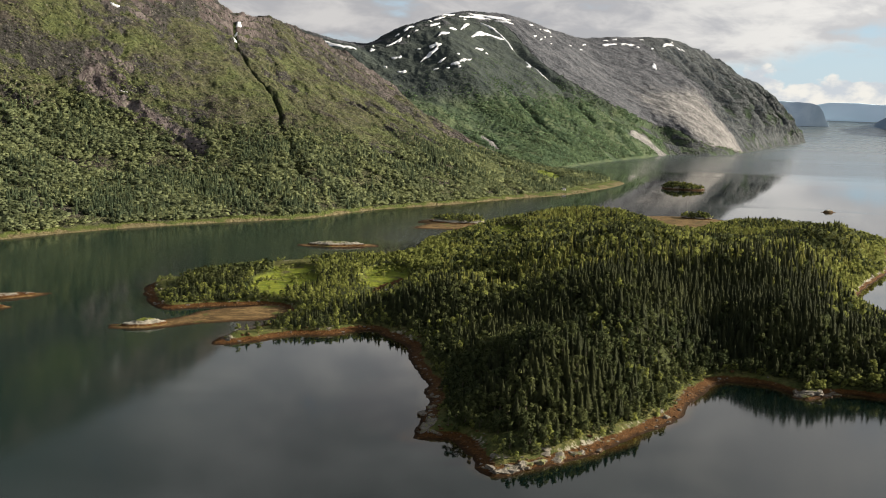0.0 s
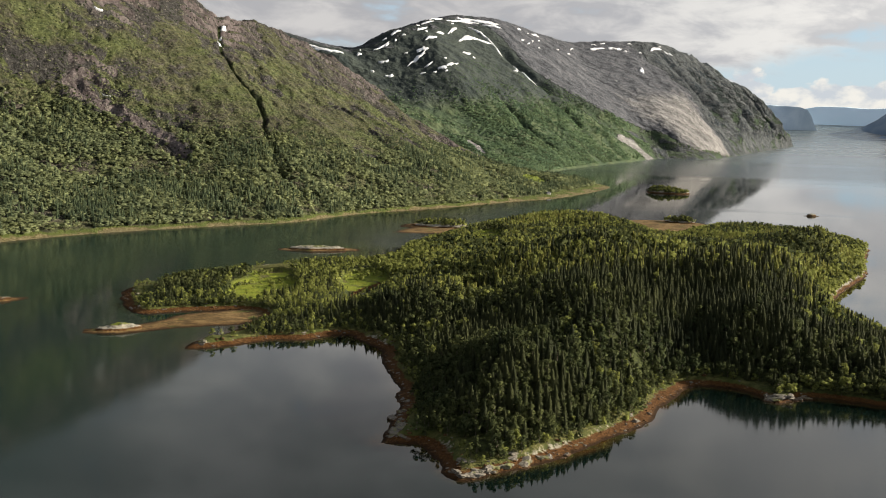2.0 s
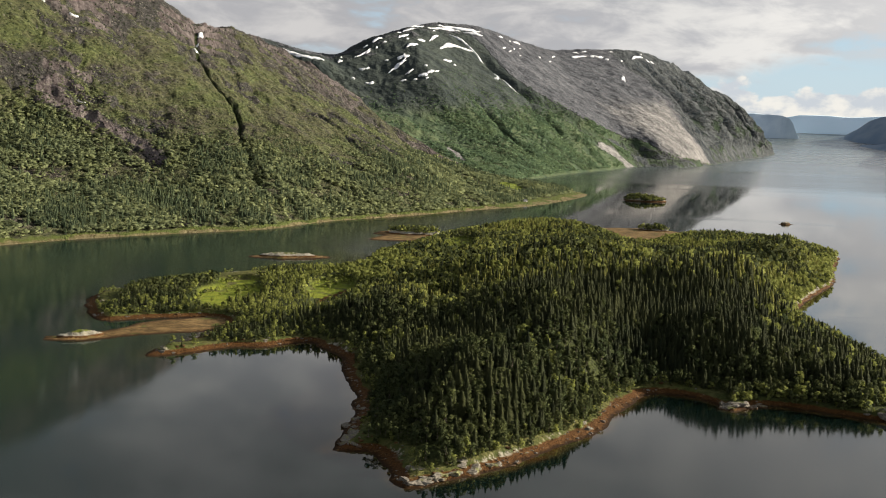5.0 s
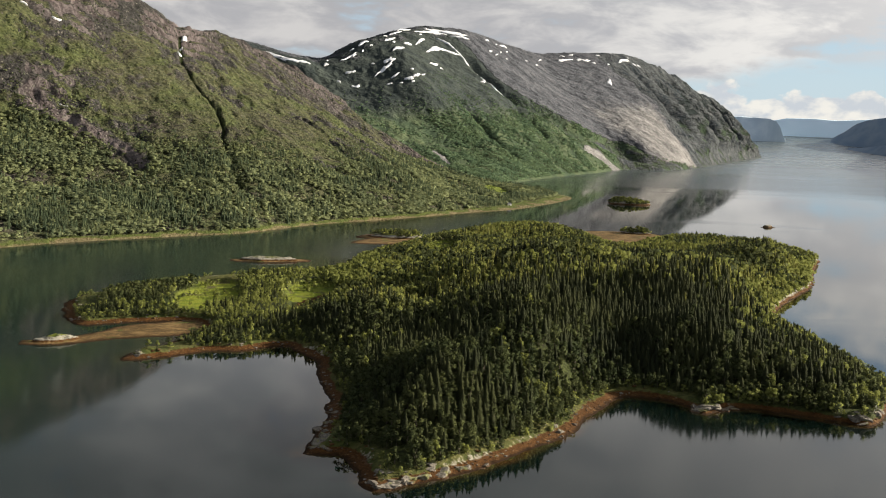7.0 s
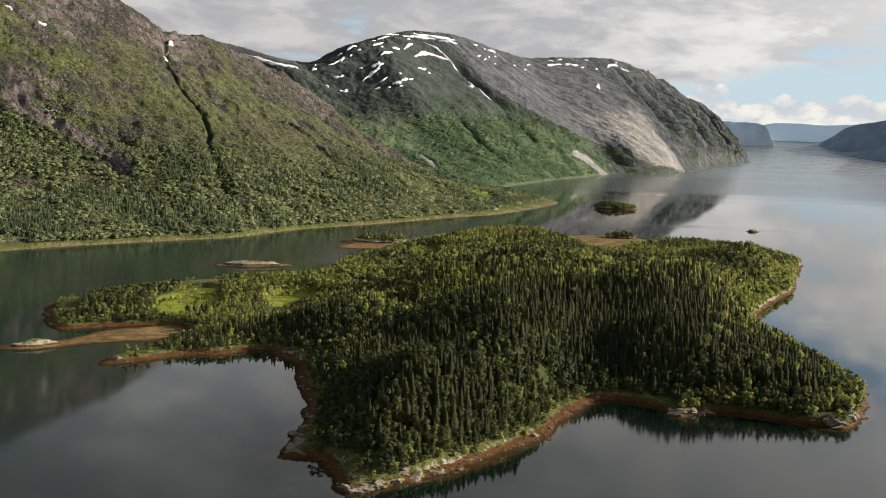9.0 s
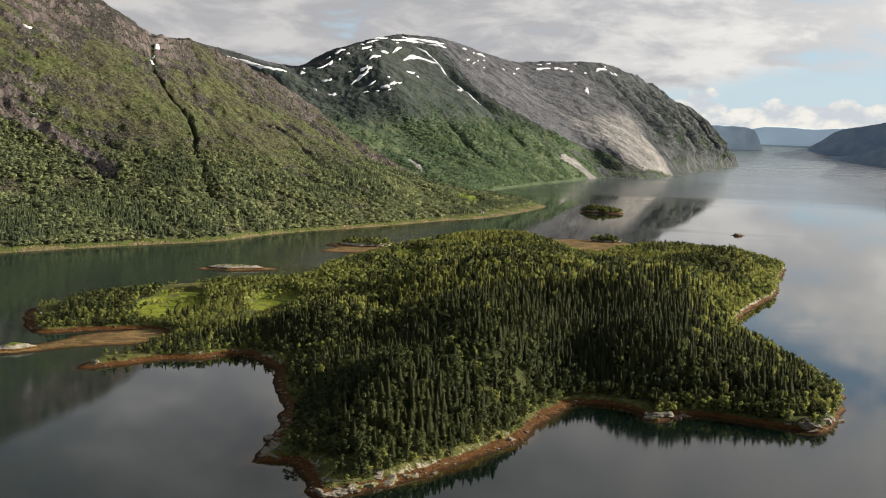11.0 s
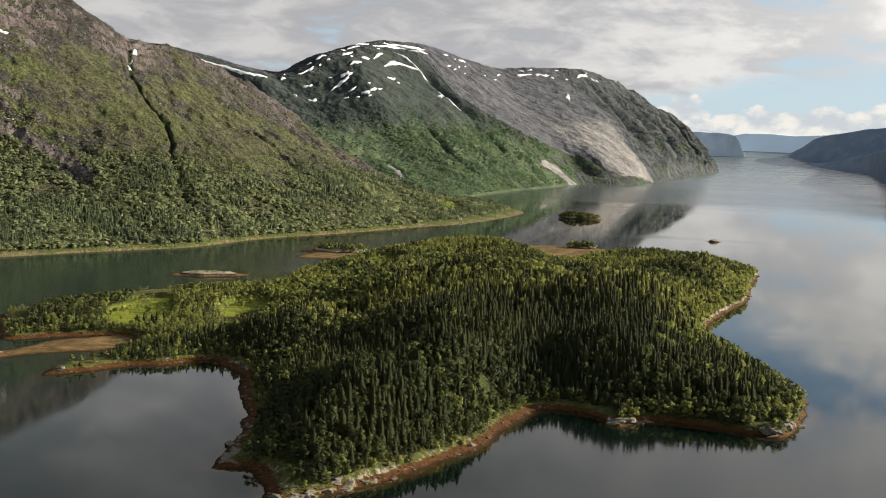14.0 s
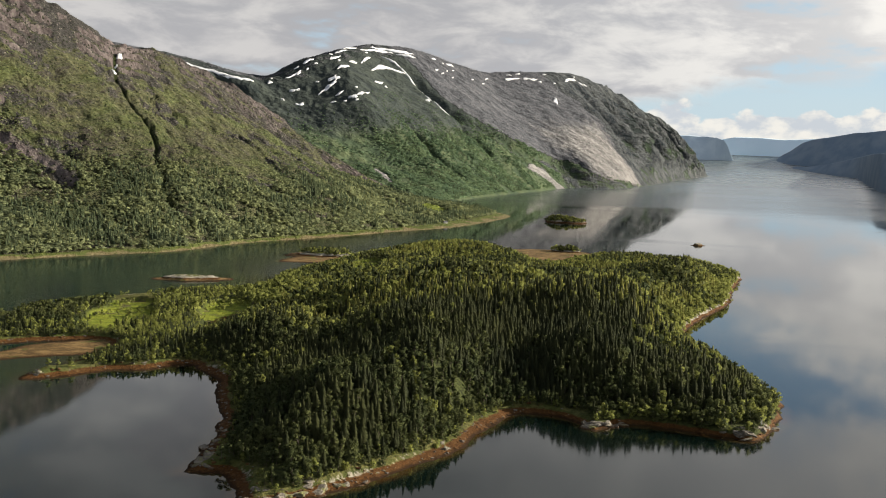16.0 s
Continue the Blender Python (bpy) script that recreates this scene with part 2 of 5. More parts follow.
def mountain_look(n):
    """Heath and grass in bands along the slope, grey bedrock in flecks and streaks, more of it towards the top."""
    p = position(n)
    z = n.add("ShaderNodeSeparateXYZ", Vector=p).outputs[2]
    mid, small, grit = n.noise(p, 0.05, 6.0, 0.62), n.noise(p, 0.28, 6.0, 0.7), n.noise(p, 0.8, 6.0, 0.72)
    reach, tier = attribute(n, "reach"), attribute(n, "tier")

    def bands(along, up, shift, detail, rough):
        v = n.add("ShaderNodeCombineXYZ", X=n.math("MULTIPLY", reach, along), Y=n.math("MULTIPLY", tier, up), Z=n.math("ADD", shift, n.math("MULTIPLY", mid, 0.8))).outputs[0]
        return n.noise(v, 1.0, detail, rough, 0.6)

    broad, fine = bands(1.5, 5.5, 0.0, 6.0, 0.6), bands(7.0, 22.0, 7.0, 7.0, 0.7)
    tuft = n.math("ADD", n.math("MULTIPLY", small, 0.35), n.math("MULTIPLY", bands(16.0, 46.0, 3.0, 6.0, 0.7), 0.65))
    run = attribute(n, "run")
    streak = n.noise(n.add("ShaderNodeCombineXYZ", X=n.math("MULTIPLY", run, 0.16), Y=n.math("MULTIPLY", z, 0.05), Z=n.math("MULTIPLY", mid, 1.5)).outputs[0], 1.0, 7.0, 0.68, 0.8)
    # blue raised in turf and rock: haze painted into the colours
    grass = n.mix(n.step(tuft, 0.38, 0.62), (0.046, 0.050, 0.028), (0.116, 0.116, 0.060))
    lush = n.mix(n.step(tuft, 0.38, 0.62), (0.052, 0.064, 0.028), (0.122, 0.136, 0.054))
    brown = n.mix(n.step(tuft, 0.38, 0.62), (0.036, 0.032, 0.028), (0.099, 0.086, 0.071))
    rock = n.mix(n.step(n.math("ADD", n.math("MULTIPLY", small, 0.4), n.math("MULTIPLY", grit, 0.6)), 0.40, 0.60), (0.024, 0.0232, 0.022), (0.073, 0.069, 0.064))
    rock = n.mix(n.step(fine, 0.58, 0.68), rock, (0.122, 0.109, 0.091))
    cliff = n.mix(n.step(streak, 0.35, 0.65), (0.070, 0.057, 0.056), (0.180, 0.151, 0.146))
    rock = n.mix(n.step(attribute(n, "stony"), 0.75, 1.0), rock, cliff)
    turf = n.mix(n.step(n.math("ADD", broad, n.math("MULTIPLY", n.math("SUBTRACT", tuft, 0.5), 0.35)), 0.36, 0.48), brown, grass)
    turf = n.mix(n.step(n.math("ADD", broad, n.math("MULTIPLY", n.math("SUBTRACT", fine, 0.5), 0.3)), 0.50, 0.60), turf, n.mix(n.step(tier, 2.3, 1.8), grass, lush))
    turf = n.mix(n.step(grit, 0.42, 0.32), turf, (0.018, 0.025, 0.010))
    stony = n.math("ADD", attribute(n, "stony"), n.math("ADD", n.math("ADD", n.math("MULTIPLY", n.math("SUBTRACT", fine, 0.5), 1.15), n.math("MULTIPLY", n.math("SUBTRACT", small, 0.5), 0.6)), n.math("MULTIPLY", n.math("SUBTRACT", 0.5, broad), 0.7)))
    colour = n.mix(n.step(stony, 0.40, 0.54), turf, rock)
    dots = n.add("ShaderNodeTexVoronoi", Vector=p, Scale=0.38)
    kind = n.add("ShaderNodeSeparateColor", Color=dots.outputs["Color"])
    spot = n.step(n.math("ADD", dots.outputs["Distance"], n.math("MULTIPLY", grit, 0.5)), 0.62, 0.50)
    colour = n.mix(n.math("MULTIPLY", spot, n.step(n.math("ADD", kind.outputs[0], n.math("MULTIPLY", mid, 0.6)), 0.80, 0.90)), colour, (0.018, 0.026, 0.010))
    colour = n.mix(n.math("MULTIPLY", spot, n.step(n.math("ADD", kind.outputs[1], n.math("MULTIPLY", stony, 0.4)), 0.99, 1.09)), colour, (0.165, 0.150, 0.128))
    shore = n.mix(n.step(grit, 0.35, 0.65), (0.085, 0.066, 0.024), (0.27, 0.225, 0.130))
    level = n.math("ADD", n.math("ADD", z, n.math("MULTIPLY", n.math("SUBTRACT", mid, 0.5), 7.0)), n.math("MULTIPLY", small, 2.0))
    # darker green-brown tone along the gully lines
    gully_tone = n.mix(small, (0.018, 0.024, 0.010), (0.045, 0.055, 0.020))
    colour = n.mix(n.step(n.math("ADD", attribute(n, "gully"), n.math("MULTIPLY", n.math("SUBTRACT", mid, 0.5), 0.5)), 0.35, 0.7), colour, gully_tone)
    field = n.mix(n.step(small, 0.35, 0.65), (0.105, 0.135, 0.026), (0.165, 0.195, 0.040))
    colour = n.mix(n.step(n.math("ADD", attribute(n, "field"), n.math("MULTIPLY", n.math("SUBTRACT", small, 0.5), 0.4)), 0.40, 0.55), colour, field)
    colour = n.mix(n.step(level, 3.9, 2.9), colour, n.mix(small, (0.066, 0.088, 0.022), (0.120, 0.140, 0.040)))
    colour = n.mix(n.step(level, 2.5, 1.6), colour, shore)
    bump = n.math("ADD", n.math("ADD", n.math("MULTIPLY", mid, 3.0), n.math("MULTIPLY", small, 1.5)), n.math("ADD", n.math("MULTIPLY", fine, 2.2), n.math("MULTIPLY", grit, 0.5)))
    return surface(n, colour, 0.95, bump, 0.95, 2.0, 0.06)


def far_mountain_look(n):
    p = position(n)
    z = n.add("ShaderNodeSeparateXYZ", Vector=p).outputs[2]
    big, mid, small = n.noise(p, 0.008, 5.0), n.noise(p, 0.03, 6.0, 0.62), n.noise(p, 0.14, 6.0, 0.7)
    run = attribute(n, "run")
    streak = n.noise(n.add("ShaderNodeCombineXYZ", X=n.math("MULTIPLY", run, 0.11), Y=n.math("MULTIPLY", z, 0.035), Z=n.math("MULTIPLY", mid, 2.0)).outputs[0], 1.0, 7.0, 0.72, 0.5)
    streak = n.math("ADD", n.math("MULTIPLY", streak, 0.62), n.math("MULTIPLY", small, 0.38))
    # cool blue-greens and greys: distance haze painted into the ground colours
    heath = n.mix(n.step(mid, 0.35, 0.65), (0.029, 0.037, 0.036), (0.052, 0.062, 0.054))
    grass = n.mix(n.step(mid, 0.35, 0.65), (0.044, 0.065, 0.038), (0.080, 0.100, 0.052))
    turf = n.mix(n.step(n.math("ADD", z, n.math("MULTIPLY", big, 60.0)), 95.0, 125.0), grass, heath)
    slab = n.mix(n.step(streak, 0.33, 0.67), (0.034, 0.037, 0.045), (0.126, 0.129, 0.140))
    crag = n.mix(n.step(streak, 0.38, 0.62), (0.018, 0.025, 0.031), (0.098, 0.103, 0.104))
    stony = n.math("ADD", attribute(n, "stony"), n.math("ADD", n.math("MULTIPLY", n.math("SUBTRACT", streak, 0.5), 0.7), n.math("MULTIPLY", n.math("SUBTRACT", mid, 0.5), 1.6)))
    smooth = n.step(n.math("ADD", attribute(n, "slab"), n.math("MULTIPLY", n.math("SUBTRACT", streak, 0.5), 0.9)), 0.3, 0.6)
    polished = n.mix(n.step(streak, 0.32, 0.68), (0.100, 0.098, 0.099), (0.296, 0.284, 0.274))
    slab = n.mix(n.step(n.math("ADD", attribute(n, "pale"), n.math("MULTIPLY", n.math("SUBTRACT", mid, 0.5), 0.8)), 0.35, 0.8), slab, polished)
    colour = n.mix(n.step(stony, 0.40, 0.62), turf, n.mix(smooth, crag, slab))
    bare = n.step(stony, 0.40, 0.62)
    bump = n.math("ADD", n.math("MULTIPLY", mid, 4.0), n.math("MULTIPLY", streak, n.math("MULTIPLY", bare, 3.0)))
    return surface(n, colour, 0.95, bump, 0.8, 3.0, 0.06)


# the three hill colours are lifted towards blue: aerial haze painted in
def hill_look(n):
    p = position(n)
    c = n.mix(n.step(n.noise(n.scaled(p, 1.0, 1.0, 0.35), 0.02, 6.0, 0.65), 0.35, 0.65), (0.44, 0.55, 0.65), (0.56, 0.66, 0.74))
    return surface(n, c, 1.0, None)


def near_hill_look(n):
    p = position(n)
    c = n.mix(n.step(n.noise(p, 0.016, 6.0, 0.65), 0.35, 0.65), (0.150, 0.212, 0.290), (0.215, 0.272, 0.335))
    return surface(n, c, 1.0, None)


def hazed_horizon_look(n):
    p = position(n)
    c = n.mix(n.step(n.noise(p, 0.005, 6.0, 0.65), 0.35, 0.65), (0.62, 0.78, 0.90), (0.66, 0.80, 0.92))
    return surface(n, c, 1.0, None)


def leaf_look(dark, light, shine):
    def build(n):
        tone = n.math("FRACT", n.math("ADD", attribute(n, "tone"), n.add("ShaderNodeObjectInfo").outputs["Random"]))
        grain = n.noise(position(n), 2.2, 3.0)
        patch = n.step(n.noise(position(n), 0.028, 4.0, 0.6), 0.36, 0.64)
        c = n.mix(n.math("ADD", n.math("MULTIPLY", tone, 0.38), n.math("ADD", n.math("MULTIPLY", n.step(grain, 0.3, 0.7), 0.17), n.math("MULTIPLY", patch, 0.45))), dark, light)
        a = n.add("ShaderNodeBsdfPrincipled", Base_Color=c, Roughness=0.8, Specular_IOR_Level=0.04)
        b = n.add("ShaderNodeBsdfTranslucent", Color=c)
        return n.add("ShaderNodeMixShader", i0=shine, i1=a.outputs[0], i2=b.outputs[0]).outputs[0]
    return build


def rock_look(n):
    p = position(n)
    z = n.add("ShaderNodeSeparateXYZ", Vector=p).outputs[2]
    big, small = n.noise(p, 0.35, 4.0), n.noise(p, 2.0, 7.0, 0.7)
    c = n.mix(n.step(small, 0.3, 0.7), (0.052, 0.046, 0.038), (0.225, 0.200, 0.162))
    c = n.mix(n.step(big, 0.52, 0.66), c, (0.16, 0.16, 0.06))
    level = n.math("ADD", z, n.math("MULTIPLY", small, 1.0))
    c = n.mix(n.step(level, 1.0, 0.6), c, (0.06, 0.030, 0.010))
    return surface(n, c, 0.9, small, 0.8, 0.25)


def snow_look(n):
    c = n.mix(n.step(n.noise(position(n), 0.12, 5.0), 0.35, 0.65), (0.62, 0.63, 0.66), (0.84, 0.85, 0.87))
    return surface(n, c, 0.7, None)


def bark_look(n):
    return surface(n, n.mix(n.noise(position(n), 3.0, 4.0), (0.06, 0.045, 0.035), (0.2, 0.17, 0.14)), 0.9)


WATER = material("fjord_water", water_look)
ISLAND = material("island_ground", island_look)
MOUNTAIN = material("mountain_ground", mountain_look)
FAR_MOUNTAIN = material("far_mountain_ground", far_mountain_look)
HILL = material("hazy_hill", hill_look)
NEAR_HILL = material("dark_hill", near_hill_look)
HAZED_HORIZON = material("pale_hill", hazed_horizon_look)
SPRUCE = material("spruce_needles", leaf_look((0.016, 0.021, 0.012), (0.055, 0.060, 0.023), 0.12))
BIRCH = material("birch_leaves", leaf_look((0.160, 0.180, 0.052), (0.265, 0.282, 0.078), 0.42))
# light olive copy of SPRUCE: sunlight painted into the needles
SUNLIT_SPRUCE = material("pine_needles", leaf_look((0.128, 0.131, 0.038), (0.240, 0.236, 0.063), 0.28))
# dark copy of BIRCH: shade painted into the leaves of the near slopes
SHADED_BIRCH = material("alder_leaves", leaf_look((0.033, 0.046, 0.021), (0.110, 0.121, 0.044), 0.28))
# lit copies of BIRCH and SPRUCE: sun and haze painted into the leaf colours
LIT_SLOPE_BIRCH = material("mountain_birch_leaves", leaf_look((0.136, 0.164, 0.092), (0.275, 0.300, 0.142), 0.45))
LIT_SLOPE_SPRUCE = material("mountain_spruce_needles", leaf_look((0.058, 0.082, 0.050), (0.136, 0.163, 0.082), 0.35))
# cooler, bluer leaves: distance haze painted into the colour
HAZED_FAR_BIRCH = material("far_birch_leaves", leaf_look((0.098, 0.158, 0.100), (0.215, 0.290, 0.155), 0.5))
BARK = material("bark", bark_look)
ROCK = material("shore_rock", rock_look)
SNOW = material("old_snow", snow_look)


def stones_look(n):
    pick = n.add("ShaderNodeNewGeometry").outputs["Random Per Island"]
    grain = n.noise(position(n), 4.0, 5.0)
    c = n.mix(n.step(pick, 0.55, 0.75), n.mix(grain, (0.030, 0.014, 0.005), (0.13, 0.065, 0.020)), n.mix(grain, (0.07, 0.065, 0.058), (0.24, 0.22, 0.19)))
    return surface(n, c, 0.85, grain, 0.5, 0.1)


STONES = material("shore_stones", stones_look)


# ---- mesh helpers ----
def build_mesh(name, verts, faces, mats, slots=None, smooth=True, **attributes):
    """A mesh from arrays: verts (n, 3), faces (m, 3) or (m, 4), one material index a face, float attributes a vertex."""
    verts, faces = np.asarray(verts, np.float32), np.asarray(faces, np.int32)
    me = bpy.data.meshes.new(name)
    m, k = faces.shape
    me.vertices.add(len(verts))
    me.vertices.foreach_set("co", verts.ravel())
    me.loops.add(m * k)
    me.loops.foreach_set("vertex_index", faces.ravel())
    me.polygons.add(m)
    me.polygons.foreach_set("loop_start", np.arange(m, dtype=np.int32) * k)
    me.polygons.foreach_set("use_smooth", np.full(m, smooth))
    for mat in mats:
        me.materials.append(mat)
    if slots is not None:
        me.polygons.foreach_set("material_index", np.asarray(slots, np.int32))
    for key, values in attributes.items():
        layer = me.attributes.new(key, "FLOAT", "POINT")
        layer.data.foreach_set("value", np.asarray(values, np.float32).ravel())
    me.update(calc_edges=True)
    return me


def grid_faces(rows, cols, keep=None):
    i = np.arange(rows * cols).reshape(rows, cols)
    f = np.stack([i[:-1, :-1], i[:-1, 1:], i[1:, 1:], i[1:, :-1]], -1).reshape(-1, 4)
    return f if keep is None else f[keep.ravel()]


def lattice(seed):
    return np.random.default_rng(seed).random((256, 256))


def fractal(x, y, scale, octaves=4, seed=0, gain=0.5, ridged=False):
    """Smooth noise over the plan, about -1 to 1."""
    table, total, amp, norm = lattice(seed), 0.0, 1.0, 0.0
    for o in range(octaves):
        u, v = x / scale + 17.3 * o, y / scale + 9.1 * o
        iu, iv = np.floor(u).astype(int), np.floor(v).astype(int)
        fu, fv = u - iu, v - iv
        fu, fv = fu * fu * (3 - 2 * fu), fv * fv * (3 - 2 * fv)
        a, b = table[iu & 255, iv & 255], table[(iu + 1) & 255, iv & 255]
        c, d = table[iu & 255, (iv + 1) & 255], table[(iu + 1) & 255, (iv + 1) & 255]
        val = 2 * ((a * (1 - fu) + b * fu) * (1 - fv) + (c * (1 - fu) + d * fu) * fv) - 1
        total = total + amp * ((1 - 2 * np.abs(val)) if ridged else val)
        norm += amp
        amp, scale = amp * gain, scale / 2
    return total / norm


def smooth01(v, lo, hi):
    v = np.clip((v - lo) / (hi - lo), 0, 1)
    return v * v * (3 - 2 * v)


def spline(points, per):
    """Catmull-Rom through the rows of points, per steps between two."""
    p = np.asarray(points, float)
    p = np.concatenate([2 * p[:1] - p[1:2], p, 2 * p[-1:] - p[-2:-1]])
    s = np.linspace(0, 1, per, endpoint=False)[:, None]
    out = []
    for a, b, c, d in zip(p[:-3], p[1:-2], p[2:-1], p[3:]):
        shape = (-1,) + (1,) * (p.ndim - 1)
        t = s.reshape(shape)
        out.append(0.5 * (2 * b + (c - a) * t + (2 * a - 5 * b + 4 * c - d) * t ** 2 + (3 * b - a - 3 * c + d) * t ** 3))
    return np.concatenate(out + [p[-2:-1]])


def closed(points, per=4):
    p = np.asarray(points, float)
    return spline(np.concatenate([p[-3:], p, p[:3]]), per)[2 * per + per: -2 * per - 1]


def signed_distance(x, y, poly):
    """Metres to the outline, positive inside."""
    best, inside = np.full(x.shape, 1e9), np.zeros(x.shape, bool)
    for (ax, ay), (bx, by) in zip(poly, np.roll(poly, -1, axis=0)):
        ex, ey = bx - ax, by - ay
        t = np.clip(((x - ax) * ex + (y - ay) * ey) / max(ex * ex + ey * ey, 1e-9), 0, 1)
        best = np.minimum(best, (x - ax - t * ex) ** 2 + (y - ay - t * ey) ** 2)
        if ay != by:
            inside ^= ((ay > y) != (by > y)) & (x < ex * (y - ay) / ey + ax)
    return np.where(inside, 1, -1) * np.sqrt(best)


# ---- the plan: islands ----
EAST_COAST = [(0, 243), (11, 252), (20, 261), (29, 271), (37, 284), (45, 297), (49, 311), (55, 325), (62, 339), (71, 341), (80, 335), (84, 324), (91, 331), (98, 331),
              (108, 328), (118, 324), (127, 319), (138, 335), (145, 352), (149, 385), (147, 430), (142, 480), (151, 517), (172, 568), (187, 601), (205, 660), (220, 705), (226, 740),
              (212, 790), (180, 820), (148, 814), (124, 772), (110, 744), (100, 778), (90, 828), (66, 852), (30, 835), (2, 790)]
WEST_COAST = [(-18, 750), (-30, 701), (-48, 640), (-51, 594), (-69, 569), (-98, 552), (-111, 538), (-120, 515), (-143, 478), (-138, 446), (-122, 416), (-108, 424), (-84, 432), (-78, 412),
              (-80, 398), (-88, 378), (-90, 360), (-77, 369), (-66, 380), (-56, 383), (-45, 394), (-38, 386), (-29, 370), (-26, 346), (-20, 314), (-18, 285), (-19, 268), (-10, 268), (-4, 256)]
MAIN = closed(EAST_COAST + WEST_COAST)
SPIT = closed([(-126, 379), (-113, 383), (-100, 394), (-84, 404), (-74, 418), (-80, 436), (-97, 428), (-107, 418), (-114, 400)])
BACK_FLAT = closed([(88, 830), (100, 780), (110, 742), (126, 785), (152, 828), (140, 862), (112, 868), (92, 858)])
MUD = closed([(-58, 720), (-30, 722), (-6, 735), (-2, 770), (-14, 782), (-38, 770), (-52, 745)])
# centre x, y, reach x, y, height: the island's knolls
KNOLLS = [(42, 415, 36, 62, 14.4), (30, 500, 45, 45, 9.8), (17, 302, 25, 34, 6.3), (106, 372, 32, 30, 4.6), (106, 460, 36, 36, 10.2), (182, 645, 30, 62, 12.4), (82, 508, 28, 28, 10.0), (55, 790, 50, 45, 3.5), (112, 590, 45, 50, 6.7),
          (-20, 430, 22, 30, 5.1), (-118, 478, 16, 26, 0.4), (-55, 412, 20, 14, 2.0), (60, 640, 50, 60, 3.5), (66, 372, 12, 28, -3.9), (92, 388, 15, 26, 6.6), (92, 435, 22, 26, 8.6), (60, 470, 24, 30, 3.8), (50, 515, 30, 26, 7.2),
          (115, 475, 18, 24, 10.5), (12, 322, 16, 22, 4.6), (38, 340, 14, 18, 12.7), (135, 530, 25, 30, 8.2), (15, 470, 18, 24, 2.5), (-98, 538, 12, 11, 2.2)]
# centre x, y, reach x, y: grassland without trees
MEADOWS = [(-89, 474, 12, 34), (-51, 502, 9, 29), (-92, 512, 10, 11), (-2, 690, 9, 40)]
# centre x, y, reach x, y: bare heads of land
CLEARINGS = [(-97, 537, 15, 15), (-136, 470, 7, 14), (-84, 373, 12, 15), (-135, 452, 9, 16), (-4, 260, 11, 7), (-19, 277, 8, 14), (130, 324, 9, 6)]


def knolls(x, y):
    h = 1.2 + 0 * x
    for cx, cy, rx, ry, height in KNOLLS:
        h = h + height * np.exp(-((x - cx) / rx) ** 2 - ((y - cy) / ry) ** 2)
    return h


def meadow_at(x, y):
    m = 0 * x
    for cx, cy, rx, ry in MEADOWS:
        wob = 0.35 * fractal(x, y, 18, 3, 5)
        m = np.maximum(m, smooth01(1.1 - np.hypot((x - cx) / rx, (y - cy) / ry) + wob, -0.12, 0.12))
    return m


def island_height(x, y):
    """Height, inland distance and grassland of the large island."""
    wob = 2.2 * fractal(x, y, 16, 3, 2) + 0.8 * fractal(x, y, 4, 2, 3)
    d = signed_distance(x, y, MAIN) + wob
    m = meadow_at(x, y)
    inland = smooth01(d, 4, 27)
    east = smooth01(x - 0.12 * (y - 320), 63, 78) * smooth01(x, 60, 70)
    bluff = smooth01(fractal(x, y, 24, 3, 12), -0.30, 0.25) * (1 - 0.75 * east)
    z = np.where(d > 0, (0.27 + 0.48 * east) * np.minimum(d, 5.0 - 2.6 * east), 0.16 * d) + smooth01(d, 3.6, 5.2) * (0.15 + 0.75 * bluff)
    z = z + inland * (1 - m) * knolls(x, y) * (1 + 0.18 * fractal(x, y, 30, 3, 7))
    z = np.where(d > 0, np.maximum(z * (1 - 0.35 * m), 1.45 * m * smooth01(d, 1, 5)), z)
    knob = np.hypot(x - 86, y - 330)
    z = np.where(knob < 9, np.minimum(z, 1.2 + 1.6 * smooth01(knob, 3, 9)), z)
    pool = 1 - np.hypot(((x + 45) * 0.23 + (y - 483) * 0.97) / 26, ((x + 45) * 0.97 - (y - 483) * 0.23) / 5.8) + 0.25 * fractal(x, y, 8, 3, 8)
    z = z - smooth01(pool, -0.4, 0.3) * (z + 0.25)
    flats = np.maximum(np.maximum(signed_distance(x, y, SPIT), signed_distance(x, y, BACK_FLAT)), signed_distance(x, y, MUD)) + wob * 0.8
    low = np.where(flats > 0, 0.5 * (1 - np.exp(-flats / 4)), 0.16 * flats) + 0.05 * fractal(x, y, 5, 2, 4)
    return np.maximum(z, low) + 0.25 * fractal(x, y, 6, 3, 9) * smooth01(d, 1, 5) + 0.40 * bluff * fractal(x, y, 4.5, 3, 17, 0.6, True) * smooth01(d, 2.5, 4) * smooth01(d, 9, 6), d, m - 1.0 * (low > z)


